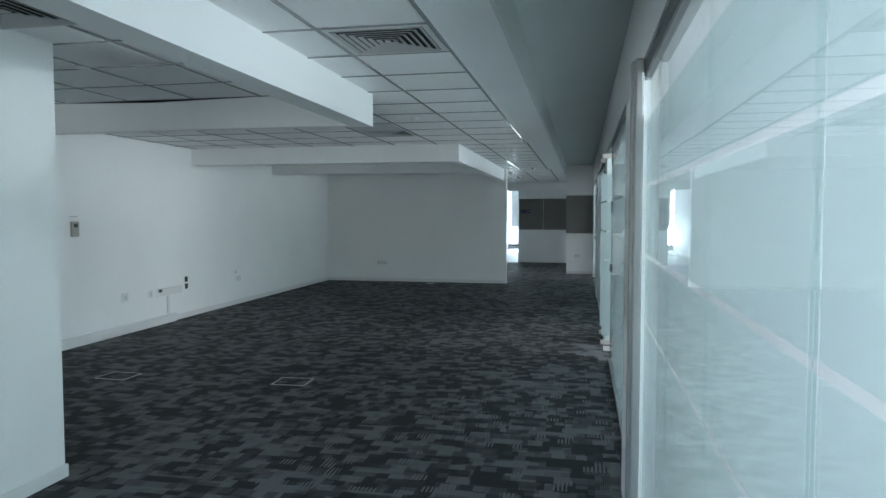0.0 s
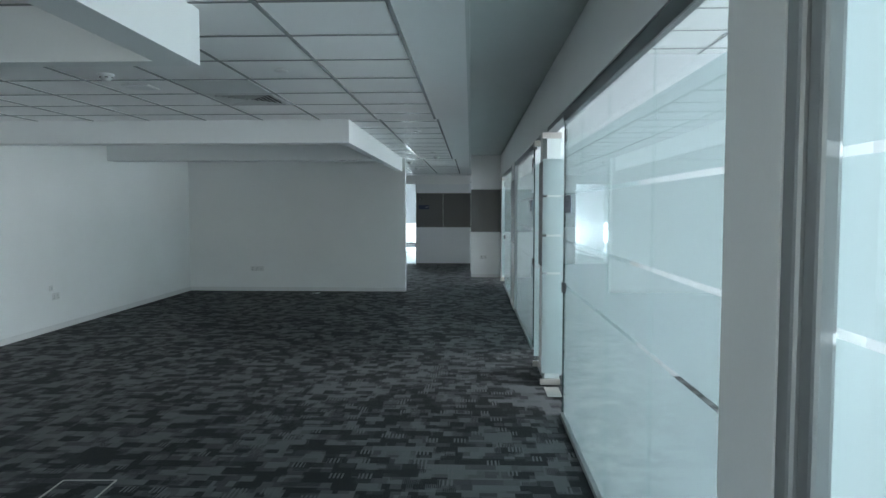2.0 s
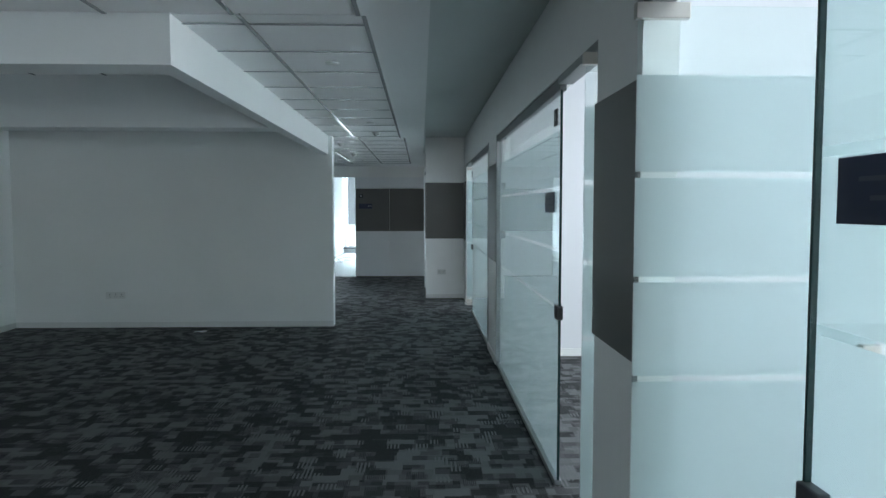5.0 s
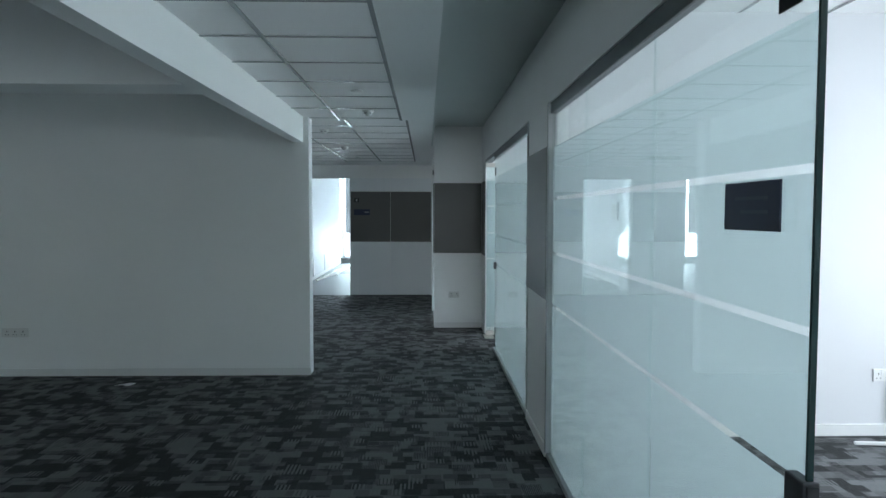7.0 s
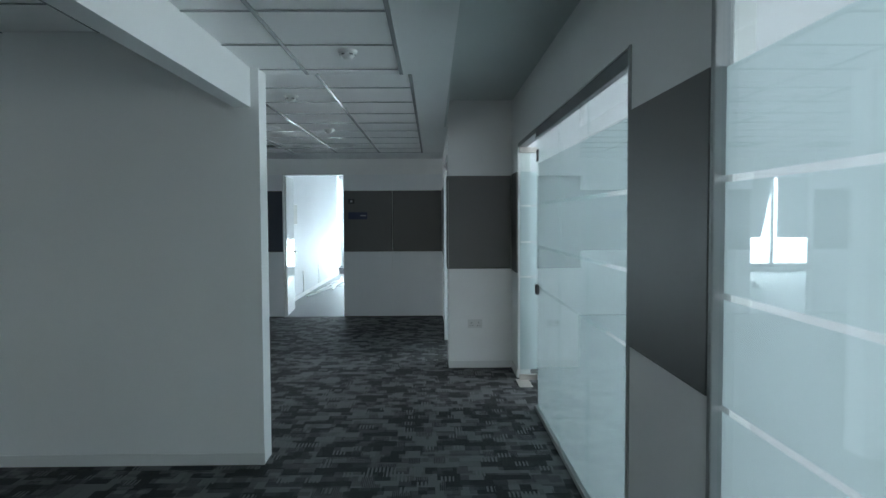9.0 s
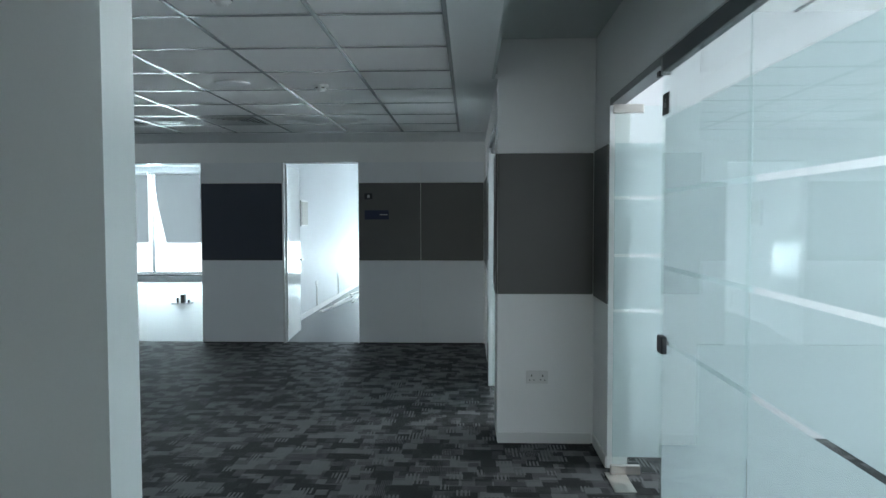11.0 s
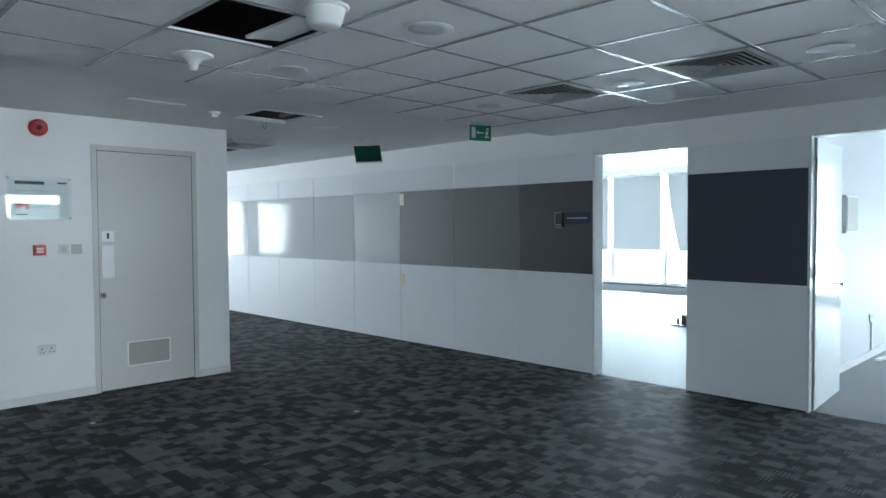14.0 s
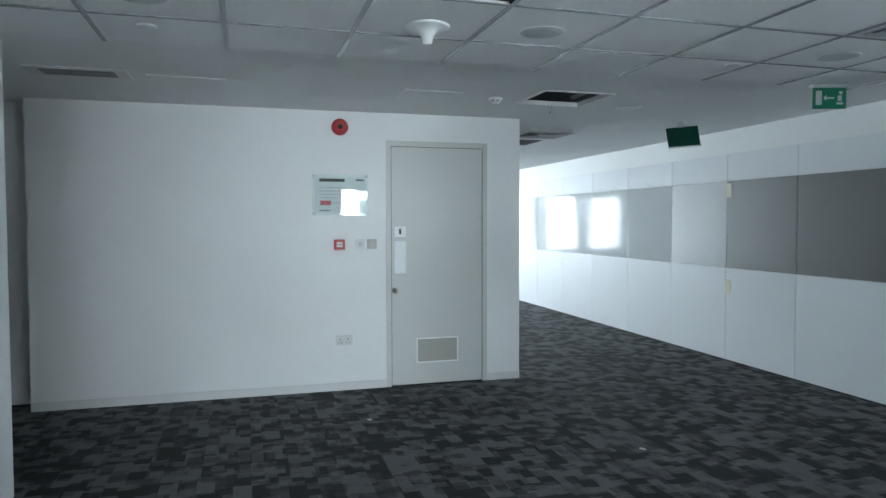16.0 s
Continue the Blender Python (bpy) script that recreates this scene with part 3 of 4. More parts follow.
def switch_plate(label, m, w=0.043, h=0.043, mat=PLASTIC, dark=False):
    t = thing("wall_plate", label, "wall plate", m, "wall plates")
    part("plate", box(-w, -0.010, -h, w, 0, h, 0.003), mat, t)
    part("insert", box(-w * 0.45, -0.013, -h * 0.5, w * 0.45, -0.010, h * 0.5, 0.001), BLACK if dark else GREY_MESH, t)
    return t


def round_light(m):
    t = thing("downlight", "round recessed white ceiling downlight, switched off", "downlight", m, "ceiling downlights")
    part("trim_ring", turned([(0.116, 0), (0.116, -0.003), (0.108, -0.004), (0.104, -0.003), (0.104, 0)], 40), PLASTIC, t)
    part("diffuser", turned([(0.0, -0.007), (0.060, -0.0065), (0.095, -0.005), (0.104, -0.003), (0.104, 0.0)], 40), OPAL, t)
    return t


def speaker_disc(m):
    t = thing("ceiling_speaker", "round grey perforated ceiling speaker", "speaker", m, "ceiling speakers")
    part("rim", turned([(0.115, 0), (0.115, -0.002), (0.108, -0.003), (0.103, -0.001)], 40), TILE, t)
    part("grille", turned([(0.0, -0.003), (0.06, -0.0025), (0.103, -0.001), (0.103, 0)], 40), GREY_MESH, t)
    return t


def small_disc(m):
    t = thing("sprinkler_cover", "small white sprinkler cover disc on the ceiling", "sprinkler", m, "ceiling sprinkler covers")
    part("cover", turned([(0.0, -0.013), (0.040, -0.013), (0.044, -0.010), (0.044, -0.003), (0.036, 0)], 28), PLASTIC, t)
    return t


def smoke_detector(m):
    t = thing("smoke_detector", "white smoke detector on the ceiling", "smoke detector", m, "ceiling smoke detectors")
    part("base", turned([(0.052, 0), (0.052, -0.012), (0.046, -0.018), (0.0, -0.018)], 28), PLASTIC, t)
    part("chamber", turned([(0.042, -0.018), (0.040, -0.030), (0.028, -0.033), (0.028, -0.040), (0.022, -0.046), (0.0, -0.048)], 28), PLASTIC, t)
    for k in range(6):
        a = k * math.pi / 3
        v = part("vent", box(0.0405, -0.010, -0.029, 0.0425, 0.010, -0.021), BLACK, t)
        v.matrix_basis = pose(0, 0, 0, 0, 0, math.degrees(a))
    return t


def bell_antenna(m, wide=False):
    t = thing("ceiling_antenna", "white cone-shaped antenna under the ceiling", "antenna", m, "ceiling antennas")
    part("base", turned([(0.105, 0), (0.105, -0.006), (0.098, -0.012), (0.0, -0.012)], 36), PLASTIC, t)
    if wide:
        part("cone", turned([(0.088, -0.012), (0.070, -0.075), (0.058, -0.088), (0.0, -0.090)], 36), PLASTIC, t)
    else:
        part("cone", turned([(0.085, -0.012), (0.050, -0.024), (0.030, -0.048), (0.022, -0.078), (0.018, -0.086), (0.0, -0.088)], 36), PLASTIC, t)
    return t


def square_ring(bm, outer_r, inner_r, z0, z1):
    """Adds one sloping square louvre, from its outer to its inner edge."""
    rows = []
    for r, z in ((outer_r, z0), (inner_r, z1), (inner_r, z1 + 0.003), (outer_r, z0 + 0.003)):
        rows.append([bm.verts.new((sx * r, sy * r, z)) for sx, sy in ((-1, -1), (1, -1), (1, 1), (-1, 1))])
    for k in range(4):
        a, b = rows[k], rows[(k + 1) % 4]
        for i in range(4):
            bm.faces.new((a[i], a[(i + 1) % 4], b[(i + 1) % 4], b[i]))


def air_diffuser(m, half=0.278):
    """Frame round nested sloping blades that flare outwards under a black plate for the shade in the gaps."""
    t = thing("air_diffuser", "square four-way air diffuser with white louvres", "air vent", m, "ceiling air diffusers")
    # black plate just above the blades paints the shade of the gaps
    part("shade_plate", box(-half + 0.033, -half + 0.033, -0.013, half - 0.033, half - 0.033, 0.0), DARKGAP, t, "black plate for the duct's shade")
    f = bmesh.new()
    square_ring(f, half, half - 0.030, -0.018, -0.020)
    square_ring(f, half - 0.030, half - 0.032, -0.020, 0.020)
    part("frame", f, LOUVRE, t)
    r = half - 0.036
    while r > 0.05:
        f = bmesh.new()
        square_ring(f, r, r - 0.019, -0.023, -0.017)
        part("louvre", f, BLADE, t)
        r -= 0.038
    part("centre", box(-r, -r, -0.020, r, r, -0.014, 0.002), LOUVRE, t)
    return t


def exit_sign(m, w=0.16, h=0.11):
    t = thing("exit_sign", "green emergency exit sign with a white arrow", "exit sign", m)
    part("bracket", box(-w * 0.55, -0.03, h + 0.005, w * 0.55, 0.03, h + 0.02, 0.003), PLASTIC, t)
    part("plate", box(-w / 2, -0.006, 0, w / 2, 0.006, h, 0.001), GREEN, t)
    part("rim", box(-w / 2, -0.007, h - 0.001, w / 2, 0.007, h + 0.005), PLASTIC, t)
    part("door_mark", box(-w * 0.42, -0.0075, h * 0.18, -w * 0.24, -0.0062, h * 0.85), PAPER, t)
    arrow = bmesh.new()
    mesh_box(arrow, -w * 0.14, -0.0075, h * 0.47, w * 0.14, -0.0062, h * 0.55)
    vs = [arrow.verts.new((x, -0.0075, z)) for x, z in ((-w * 0.20, h * 0.51), (-w * 0.10, h * 0.36), (-w * 0.10, h * 0.66))]
    arrow.faces.new(vs)
    part("arrow", arrow, PAPER, t)
    mark = bmesh.new()
    mesh_box(mark, w * 0.20, -0.0075, h * 0.20, w * 0.40, -0.0062, h * 0.30)
    mesh_box(mark, w * 0.24, -0.0075, h * 0.36, w * 0.36, -0.0062, h * 0.62)
    mesh_box(mark, w * 0.28, -0.0075, h * 0.68, w * 0.38, -0.0062, h * 0.82)
    part("pictogram", mark, PAPER, t)
    return t


def name_plate(m, w=0.29, h=0.11, bars=((0.04, 0.13, 0.052, 0.062),), label="dark navy room name plate", ink=None):
    ink = ink or GREY_INK
    t = thing("name_plate", label, "sign", m, "room name plates")
    part("plate", box(-w / 2, -0.006, 0, w / 2, 0, h, 0.0015), NAVY_SIGN, t)
    for x0, x1, z0, z1 in bars:
        part("text_bar", box(x0, -0.0068, z0, x1, -0.0058, z1), ink, t)
    return t


def number_plate(m, words):
    t = thing("room_number", "small black room number plate on the glass", "sign", m, "room number plates")
    part("plate", box(-0.045, -0.004, -0.045, 0.045, 0, 0.045, 0.001), BLACK, t)
    if words:
        letters(words, 0.055, GREY_INK, t, pose(0, -0.0048, 0, 90, 0, 0))
    return t


# ---- ceiling devices ----
def cell(i, j):
    gx = GRID_X if j < 9 else GRID_HALL
    return gx - (i + 0.5) * PITCH, GRID_Y + (j + 0.5) * PITCH


for i, j in ((0, -1), (2, 6), (5, 25), (3, 25)):
    x, y = cell(i, j)
    air_diffuser(pose(x, y, H + 0.018))
air_diffuser(pose(-2.56, 3.05, H - 0.031), 0.25)
for x, y in ((-2.23, 17.60), (-3.43, 19.38), (-2.235, 19.38)):
    round_light(pose(x, y, H))
round_light(pose(-6.75, 19.34, HG))
for x, y in ((-3.43, 17.60), (-4.61, 17.57), (-4.61, 19.36), (-4.56, 15.79)):
    speaker_disc(pose(x, y, H))
for x, y in ((-1.69, 6.97), (-1.08, 10.50), (-1.615, 19.32), (-1.06, 13.47), (-4.99, 15.76), (-3.18, 4.29), (-4.9, 18.9)):
    small_disc(pose(x, y, H))
for x, y in ((-2.90, 7.07), (-1.645, 17.68), (-1.06, 14.45), (-1.64, 15.8)):
    smoke_detector(pose(x, y, H))
smoke_detector(pose(-6.62, 18.09, HG))
smoke_detector(pose(1.75, 12.0, 2.86))
bell_antenna(pose(-4.65, 17.01, H))
bell_antenna(pose(-3.50, 17.06, H), True)
lamp_tile = thing("ceiling_lamp", "flat square ceiling lamp, switched off", "ceiling lamp", pose(-2.90, 7.55, H))
part("frame", box(-0.10, -0.10, -0.008, 0.10, 0.10, 0, 0.002), PLASTIC, lamp_tile)
part("diffuser", box(-0.085, -0.085, -0.010, 0.085, 0.085, -0.008, 0.001), PAPER, lamp_tile)

# a dislodged tile lying across the open cell
loose = thing("ceiling_tile", "loose white ceiling tile tilted across the open cell", "ceiling tile", pose(-3.93, 17.19, H + 0.035, 8, -3, 6))
part("board", box(-0.25, -0.11, -0.008, 0.25, 0.11, 0.008, 0.002), TILE, loose)
joist = thing("ceiling_hanger", "dark metal hangers above the open ceiling cell", "hanger", pose(-3.95, 17.0, 2.70))
for k in range(3):
    part("channel", box(-0.5, -0.2 + 0.18 * k, 0.0, 0.5, -0.17 + 0.18 * k, 0.3), SILVER, joist)


def hatch(m, w, d, label):
    """Open ceiling hatch: white rim round a dark shaft, with a hanging wire."""
    t = thing("ceiling_hatch", label, "hatch", m, "ceiling hatches")
    for x0, y0, x1, y1 in ((-w, -d, w, -d + 0.018), (-w, d - 0.018, w, d), (-w, -d + 0.018, -w + 0.018, d - 0.018), (w - 0.018, -d + 0.018, w, d - 0.018)):
        part("rim", box(x0, y0, -0.008, x1, y1, 0.03, 0.002), PLASTIC, t)
    part("duct", box(-w + 0.05, -0.05, 0.12, w - 0.05, 0.10, 0.24, 0.02), STEEL, t)
    for y in (-d + 0.07, d - 0.09):
        part("carrier", box(-w + 0.03, y, 0.05, w - 0.03, y + 0.025, 0.075, 0.002), ALU, t, "galvanised ceiling carrier")
    part("hanger", box(w - 0.12, -d + 0.05, 0.05, w - 0.115, -d + 0.08, 0.45), ALU, t, "thin hanger strap")
    return t


hatch(pose(-6.50, 18.61, HG), 0.30, 0.29, "open white ceiling hatch showing the dark void")
wire = thing("cable", "thin grey cable hanging from the ceiling hatch", "cable", pose(-6.50, 18.50, HG))
wb = bmesh.new()
for k in range(14):
    a0, a1 = k / 14, (k + 1) / 14
    for a, b in ((a0, a1),):
        x0, x1 = -0.06 + 0.12 * a, -0.06 + 0.12 * b
        z0, z1 = 0.08 - 0.20 * math.sin(math.pi * a), 0.08 - 0.20 * math.sin(math.pi * b)
        q = [wb.verts.new(v) for v in ((x0, -0.002, z0), (x1, -0.002, z1), (x1, 0.002, z1), (x0, 0.002, z0))]
        q2 = [wb.verts.new((v.co.x, v.co.y, v.co.z + 0.005)) for v in q]
        for i in range(4):
            wb.faces.new((q[i], q[(i + 1) % 4], q2[(i + 1) % 4], q2[i]))
part("strand", wb, SILVER, wire)
air_diffuser(pose(-8.30, 19.25, HG - 0.031), 0.27)
hatch2 = thing("ceiling_hatch", "open white ceiling hatch showing the dark void", "hatch", pose(-9.35, 19.35, HG), "ceiling hatches")
# flat black plate under a closed ceiling, for the shaft's darkness
part("void", box(-0.26, -0.26, -0.004, 0.26, 0.26, 0.0), DARKGAP, hatch2)
part("rim", box(-0.29, -0.29, -0.006, 0.29, -0.26, 0.0), PLASTIC, hatch2)
part("rim", box(-0.29, 0.26, -0.006, 0.29, 0.29, 0.0), PLASTIC, hatch2)
slot = thing("air_grille", "white ceiling air grille with dark slots", "air vent", pose(-6.45, 15.17, HG))
part("frame", box(-0.13, -0.30, -0.008, 0.13, 0.30, 0, 0.003), PLASTIC, slot)
for k in range(7):
    part("slot", box(-0.09 + 0.026 * k, -0.22, -0.0095, -0.078 + 0.026 * k, 0.22, -0.0075), BLACK, slot)
access = thing("ceiling_access_hatch", "white ceiling access panel", "hatch", pose(-6.65, 15.82, HG), "ceiling hatches")
part("panel", box(-0.22, -0.25, -0.005, 0.22, 0.25, 0, 0.002), SOFFIT, access)
access = thing("ceiling_access_hatch", "white ceiling access panel", "hatch", pose(-6.68, 17.55, HG), "ceiling hatches")
part("panel", box(-0.22, -0.22, -0.005, 0.22, 0.22, 0, 0.002), SOFFIT, access)

exit_sign(pose(-5.275, 19.98, 2.255, 0, 0, 72), 0.22, 0.142)
board = thing("exit_sign", "dark green exit sign hanging from the ceiling", "exit sign", pose(-7.27, 20.28, 2.215, 24, 0, 32))
part("plate", box(-0.155, -0.010, 0.015, 0.155, 0.010, 0.20, 0.002), DARK_GREEN, board)
part("rim", box(-0.16, -0.014, 0.0, 0.16, 0.014, 0.015, 0.002), PLASTIC, board)
part("bracket", box(-0.03, -0.01, 0.20, 0.03, 0.01, 0.26, 0.003), PLASTIC, board)

grille = thing("return_air_grille", "flat grey return air grille in the ceiling", "air vent", pose(*cell(2, 5), H))
part("frame", box(-0.27, -0.27, -0.003, 0.27, 0.27, 0.003, 0.001), GREY_MESH, grille)

# ---- panelled wall ----
name_plate(on_wall(-1.74, FARY - 0.012, 1.49, TO_SOUTH))
name_plate(on_wall(-5.02, FARY - 0.012, 1.50, TO_SOUTH), 0.30, 0.115, ((-0.12, 0.12, 0.052, 0.062),))
pad = thing("access_keypad", "black door keypad with a silver rim", "keypad", on_wall(-5.24, FARY - 0.012, 1.54, TO_SOUTH))
part("rim", box(-0.052, -0.008, -0.078, 0.052, 0, 0.078, 0.002), GRILLE, pad)
part("face", box(-0.044, -0.010, -0.070, 0.044, -0.008, 0.070, 0.001), BLACK, pad)
part("text_bar", box(-0.03, -0.011, -0.055, 0.03, -0.0098, -0.047), GREY_INK, pad)
mark = thing("room_number", "small black room number plate", "sign", on_wall(-1.836, FARY - 0.012, 1.765, TO_SOUTH), "room number plates")
part("plate", box(-0.048, -0.006, -0.037, 0.048, 0, 0.037, 0.001), BLACK, mark)
part("text_bar", box(-0.014, -0.007, -0.016, 0.014, -0.0058, 0.016), GREY_INK, mark)
for z in (1.825, 0.80):
    tag = thing("hinge_tag", "pale yellow plastic tag on a panel joint", "tag", on_wall(-7.69, FARY - 0.012, z, TO_SOUTH), "panel tags")
    part("plate", box(-0.040, -0.005, -0.075, 0.040, 0, 0.075, 0.002), CREAM, tag)

# door linings of the two doorways
for a, b in ((-4.832, -3.865), (-2.875, -1.955)):
    lining = thing("door_frame", "white door lining in the panelled wall", "door frame", pose(a, FARY, 0), "door frames")
    w = b - a
    part("jamb", box(-0.004, -0.016, 0, 0.018, 0.13, 2.175, 0.002), DOOR_WHITE, lining)
    part("jamb", box(w - 0.006, -0.004, 0, w + 0.004, 0.13, 2.175, 0.002), DOOR_WHITE, lining)
    part("head", box(0.018, -0.004, 2.165, w - 0.006, 0.13, 2.182, 0.002), DOOR_WHITE, lining)

nd = thing("room_door", "open white door with a steel lever handle", "door", pose(-2.862, FARY + 0.06, 0, 0, 0, 94))
leaf = part("leaf", box(0.0, -0.022, 0.008, 0.88, 0.022, 2.155, 0.003), DOOR_WHITE, nd)
for z in (0.25, 1.1, 1.95):
    part("hinge", box(-0.012, -0.028, z - 0.05, 0.012, -0.018, z + 0.05, 0.002), STEEL, nd, "steel hinge")
lever = bmesh.new()
mesh_box(lever, 0.80, -0.068, 0.950, 0.82, -0.022, 0.970, 0.003)
mesh_box(lever, 0.69, -0.078, 0.950, 0.82, -0.062, 0.970, 0.004)
mesh_box(lever, 0.79, -0.026, 0.925, 0.83, -0.022, 0.995, 0.002)
mesh_box(lever, 0.796, -0.028, 0.845, 0.824, -0.022, 0.875, 0.003)
part("lever_handle", lever, STEEL, nd, "steel lever handle")

# ---- north rooms ----
def window_bay(x0, x1):
    """One bay of the low-silled north window."""
    t = tagged(new("window_bay"), "tall white-framed window bay with a low sill", "window", "north window bays", "structure")
    t.matrix_basis = pose((x0 + x1) / 2, NORTH_Y + 0.05, 0)
    w = (x1 - x0) / 2
    part("window_frame", box(-w, -0.04, 0.18, -w + 0.045, 0.05, 2.62, 0.004), DOOR_WHITE, t)
    part("window_frame", box(w - 0.045, -0.04, 0.18, w, 0.05, 2.62, 0.004), DOOR_WHITE, t)
    part("window_frame", box(-w + 0.045, -0.04, 0.18, w - 0.045, 0.05, 0.23, 0.004), DOOR_WHITE, t)
    part("window_frame", box(-w + 0.045, -0.04, 2.55, w - 0.045, 0.05, 2.62, 0.004), DOOR_WHITE, t)
    pane = part("pane", box(-w + 0.045, 0.0, 0.23, w - 0.045, 0.006, 2.55), GLASS, t)
    pane.visible_shadow = False
    part("window_sill", box(-w, -0.16, 0.14, w, -0.04, 0.18, 0.004), SILVER, t)
    return t


def roller_blind(x0, x1, drop, skew=0.0, label="grey roller blind drawn most of the way down"):
    t = thing("roller_blind", label, "blind", pose((x0 + x1) / 2, NORTH_Y - 0.09, 2.60), "window blinds")
    w = (x1 - x0) / 2
    part("roller", box(-w, -0.03, -0.05, w, 0.03, 0.02, 0.012), DOOR_WHITE, t)
    cloth = bmesh.new()
    rows = 14
    grid = []
    for k in range(rows + 1):
        f = k / rows
        left = -w + skew * max(0, f - 0.15) ** 1.3
        grid.append([cloth.verts.new((left + (w - left) * i / 8, 0.012 * math.sin(3 * f + i) * abs(skew) - 0.02 * f * (skew > 0), -0.04 - f * drop)) for i in range(9)])
    for k in range(rows):
        for i in range(8):
            cloth.faces.new((grid[k][i], grid[k][i + 1], grid[k + 1][i + 1], grid[k + 1][i]))
    part("cloth", cloth, BLIND, t)
    part("bottom_bar", box(-w + skew * 0.8, -0.028, -0.052 - drop, w, -0.008, -0.036 - drop, 0.004), DOOR_WHITE, t)
    return t


edges = [-10.85 + 1.30 * k for k in range(11)]
for a, b in zip(edges, edges[1:]):
    window_bay(a, b)
for k, (a, b) in enumerate(zip(edges, edges[1:])):
    if k == 2:
        roller_blind(a + 0.10, b - 0.06, 1.62, 0.34, "grey roller blind hanging askew from its roller")
    else:
        roller_blind(a + 0.07, b - 0.07, 1.62)

cluster = thing("floor_outlet", "raised dark floor outlet with cable stubs", "floor outlet", pose(-5.73, 24.91, 0))
part("plate", box(-0.16, -0.10, -0.002, 0.16, 0.10, 0.012, 0.003), SILVER, cluster)
part("housing", box(-0.02, -0.04, 0.012, 0.05, 0.04, 0.16, 0.006), BLACK, cluster)
part("stub", box(-0.10, -0.02, 0.012, -0.07, 0.02, 0.10, 0.004), BLACK, cluster)
part("stub", box(0.10, -0.02, 0.012, 0.13, 0.02, 0.07, 0.004), BLACK, cluster)

boxed = thing("electrical_box", "grey electrical box on the room wall", "electrical box", on_wall(-3.13, 23.12, 1.58, TO_EAST))
part("body", box(-0.20, -0.042, -0.19, 0.20, 0, 0.19, 0.006), PLASTIC, boxed)
part("lid", box(-0.18, -0.048, -0.17, 0.18, -0.042, 0.17, 0.003), GRILLE, boxed)
for y in (24.05, 25.85):
    socket("white double socket fed by a vertical trunking", on_wall(-3.13, y, 0.44, TO_EAST))
    duct = thing("trunking", "white plastic trunking run down the wall", "trunking", on_wall(-3.13, y, 0, TO_EAST), "wall trunking")
    part("channel", box(-0.02, -0.018, 0.08, 0.02, 0, 0.40, 0.002), PLASTIC, duct)
rng = random.Random(4)
for k in range(9):
    y = 24.6 + 0.40 * k
    length = thing("trunking_length", "loose white trunking length lying along the wall", "trunking", pose(-2.92 + 0.012 * k + rng.uniform(-0.05, 0.14), y, 0.012, 0, 0, 90 + rng.uniform(-9, 7)), "loose trunking lengths")
    part("channel", box(-0.75, -0.022, -0.012, 0.75, 0.022, 0.013, 0.002), PLASTIC, length)
seam = thing("floor_joint_strip", "dark joint strip in the pale floor", "floor strip", pose(-1.6, 25.9, 0))
part("strip", box(-1.4, -0.012, -0.002, 1.4, 0.012, 0.004), SILVER, seam)

# ---- utility wall ----
ud = thing("utility_door", "closed grey utility door with a vent grille", "door", pose(UX, 17.40, 0))
part("frame", box(0, 0, 0, 0.012, 0.045, 2.225, 0.002), DOOR_GREY, ud)
part("frame", box(0, 0.915, 0, 0.012, 0.96, 2.225, 0.002), DOOR_GREY, ud)
part("frame", box(0, 0.045, 2.175, 0.012, 0.915, 2.225, 0.002), DOOR_GREY, ud)
part("leaf", box(0.0, 0.050, 0.012, 0.008, 0.910, 2.170, 0.002), DOOR_GREY, ud)
part("shadow_gap", box(0.0, 0.045, 0.0, 0.003, 0.915, 2.175), DARKGAP, ud)
sign = part("washroom_plate", box(0.010, 0.075, 1.36, 0.014, 0.180, 1.455, 0.004), OPAL, ud, "white plate with a dark mark")
part("mark", box(0.014, 0.116, 1.385, 0.0152, 0.136, 1.435, 0.004), BLACK, sign)
part("push_plate", box(0.010, 0.072, 1.03, 0.0135, 0.180, 1.325, 0.008), OPAL, ud, "pale push plate")
lock = part("lock", turned([(0.0, 0.014), (0.014, 0.014), (0.016, 0.010), (0.026, 0.008), (0.026, 0.0)], 24), STEEL, ud, "round steel lock")
lock.matrix_basis = pose(0.010, 0.078, 0.875, 0, 90, 0)
part("keyhole", box(-0.004, -0.008, 0.0138, 0.004, 0.008, 0.0148, 0.001), BLACK, lock, "black keyhole")
vent = part("vent_grille", box(0.010, 0.275, 0.205, 0.016, 0.675, 0.435, 0.002), OPAL, ud, "white-framed beige vent grille")
part("mesh", box(0.0155, 0.288, 0.217, 0.0168, 0.662, 0.423), GRILLE, vent, "beige mesh")
for k in range(14):
    part("slat", box(0.0155, 0.290, 0.219 + 0.0145 * k, 0.019, 0.660, 0.231 + 0.0145 * k, 0.001), GRILLE, vent)

bell = thing("fire_sounder", "round red fire alarm sounder", "alarm", on_wall(UX, 16.99, 2.327, TO_EAST))
for name, prof, mat in (("base", [(0.0, 0), (0.072, 0), (0.072, 0.030), (0.058, 0.042)], RED), ("horn", [(0.058, 0.042), (0.045, 0.050), (0.036, 0.040), (0.020, 0.046), (0.0, 0.048)], RED), ("boss", [(0.022, 0.044), (0.016, 0.058), (0.0, 0.060)], BLACK)):
    b = part(name, turned(prof, 32), mat, bell)
    b.matrix_basis = pose(0, 0, 0, 90, 0, 0)

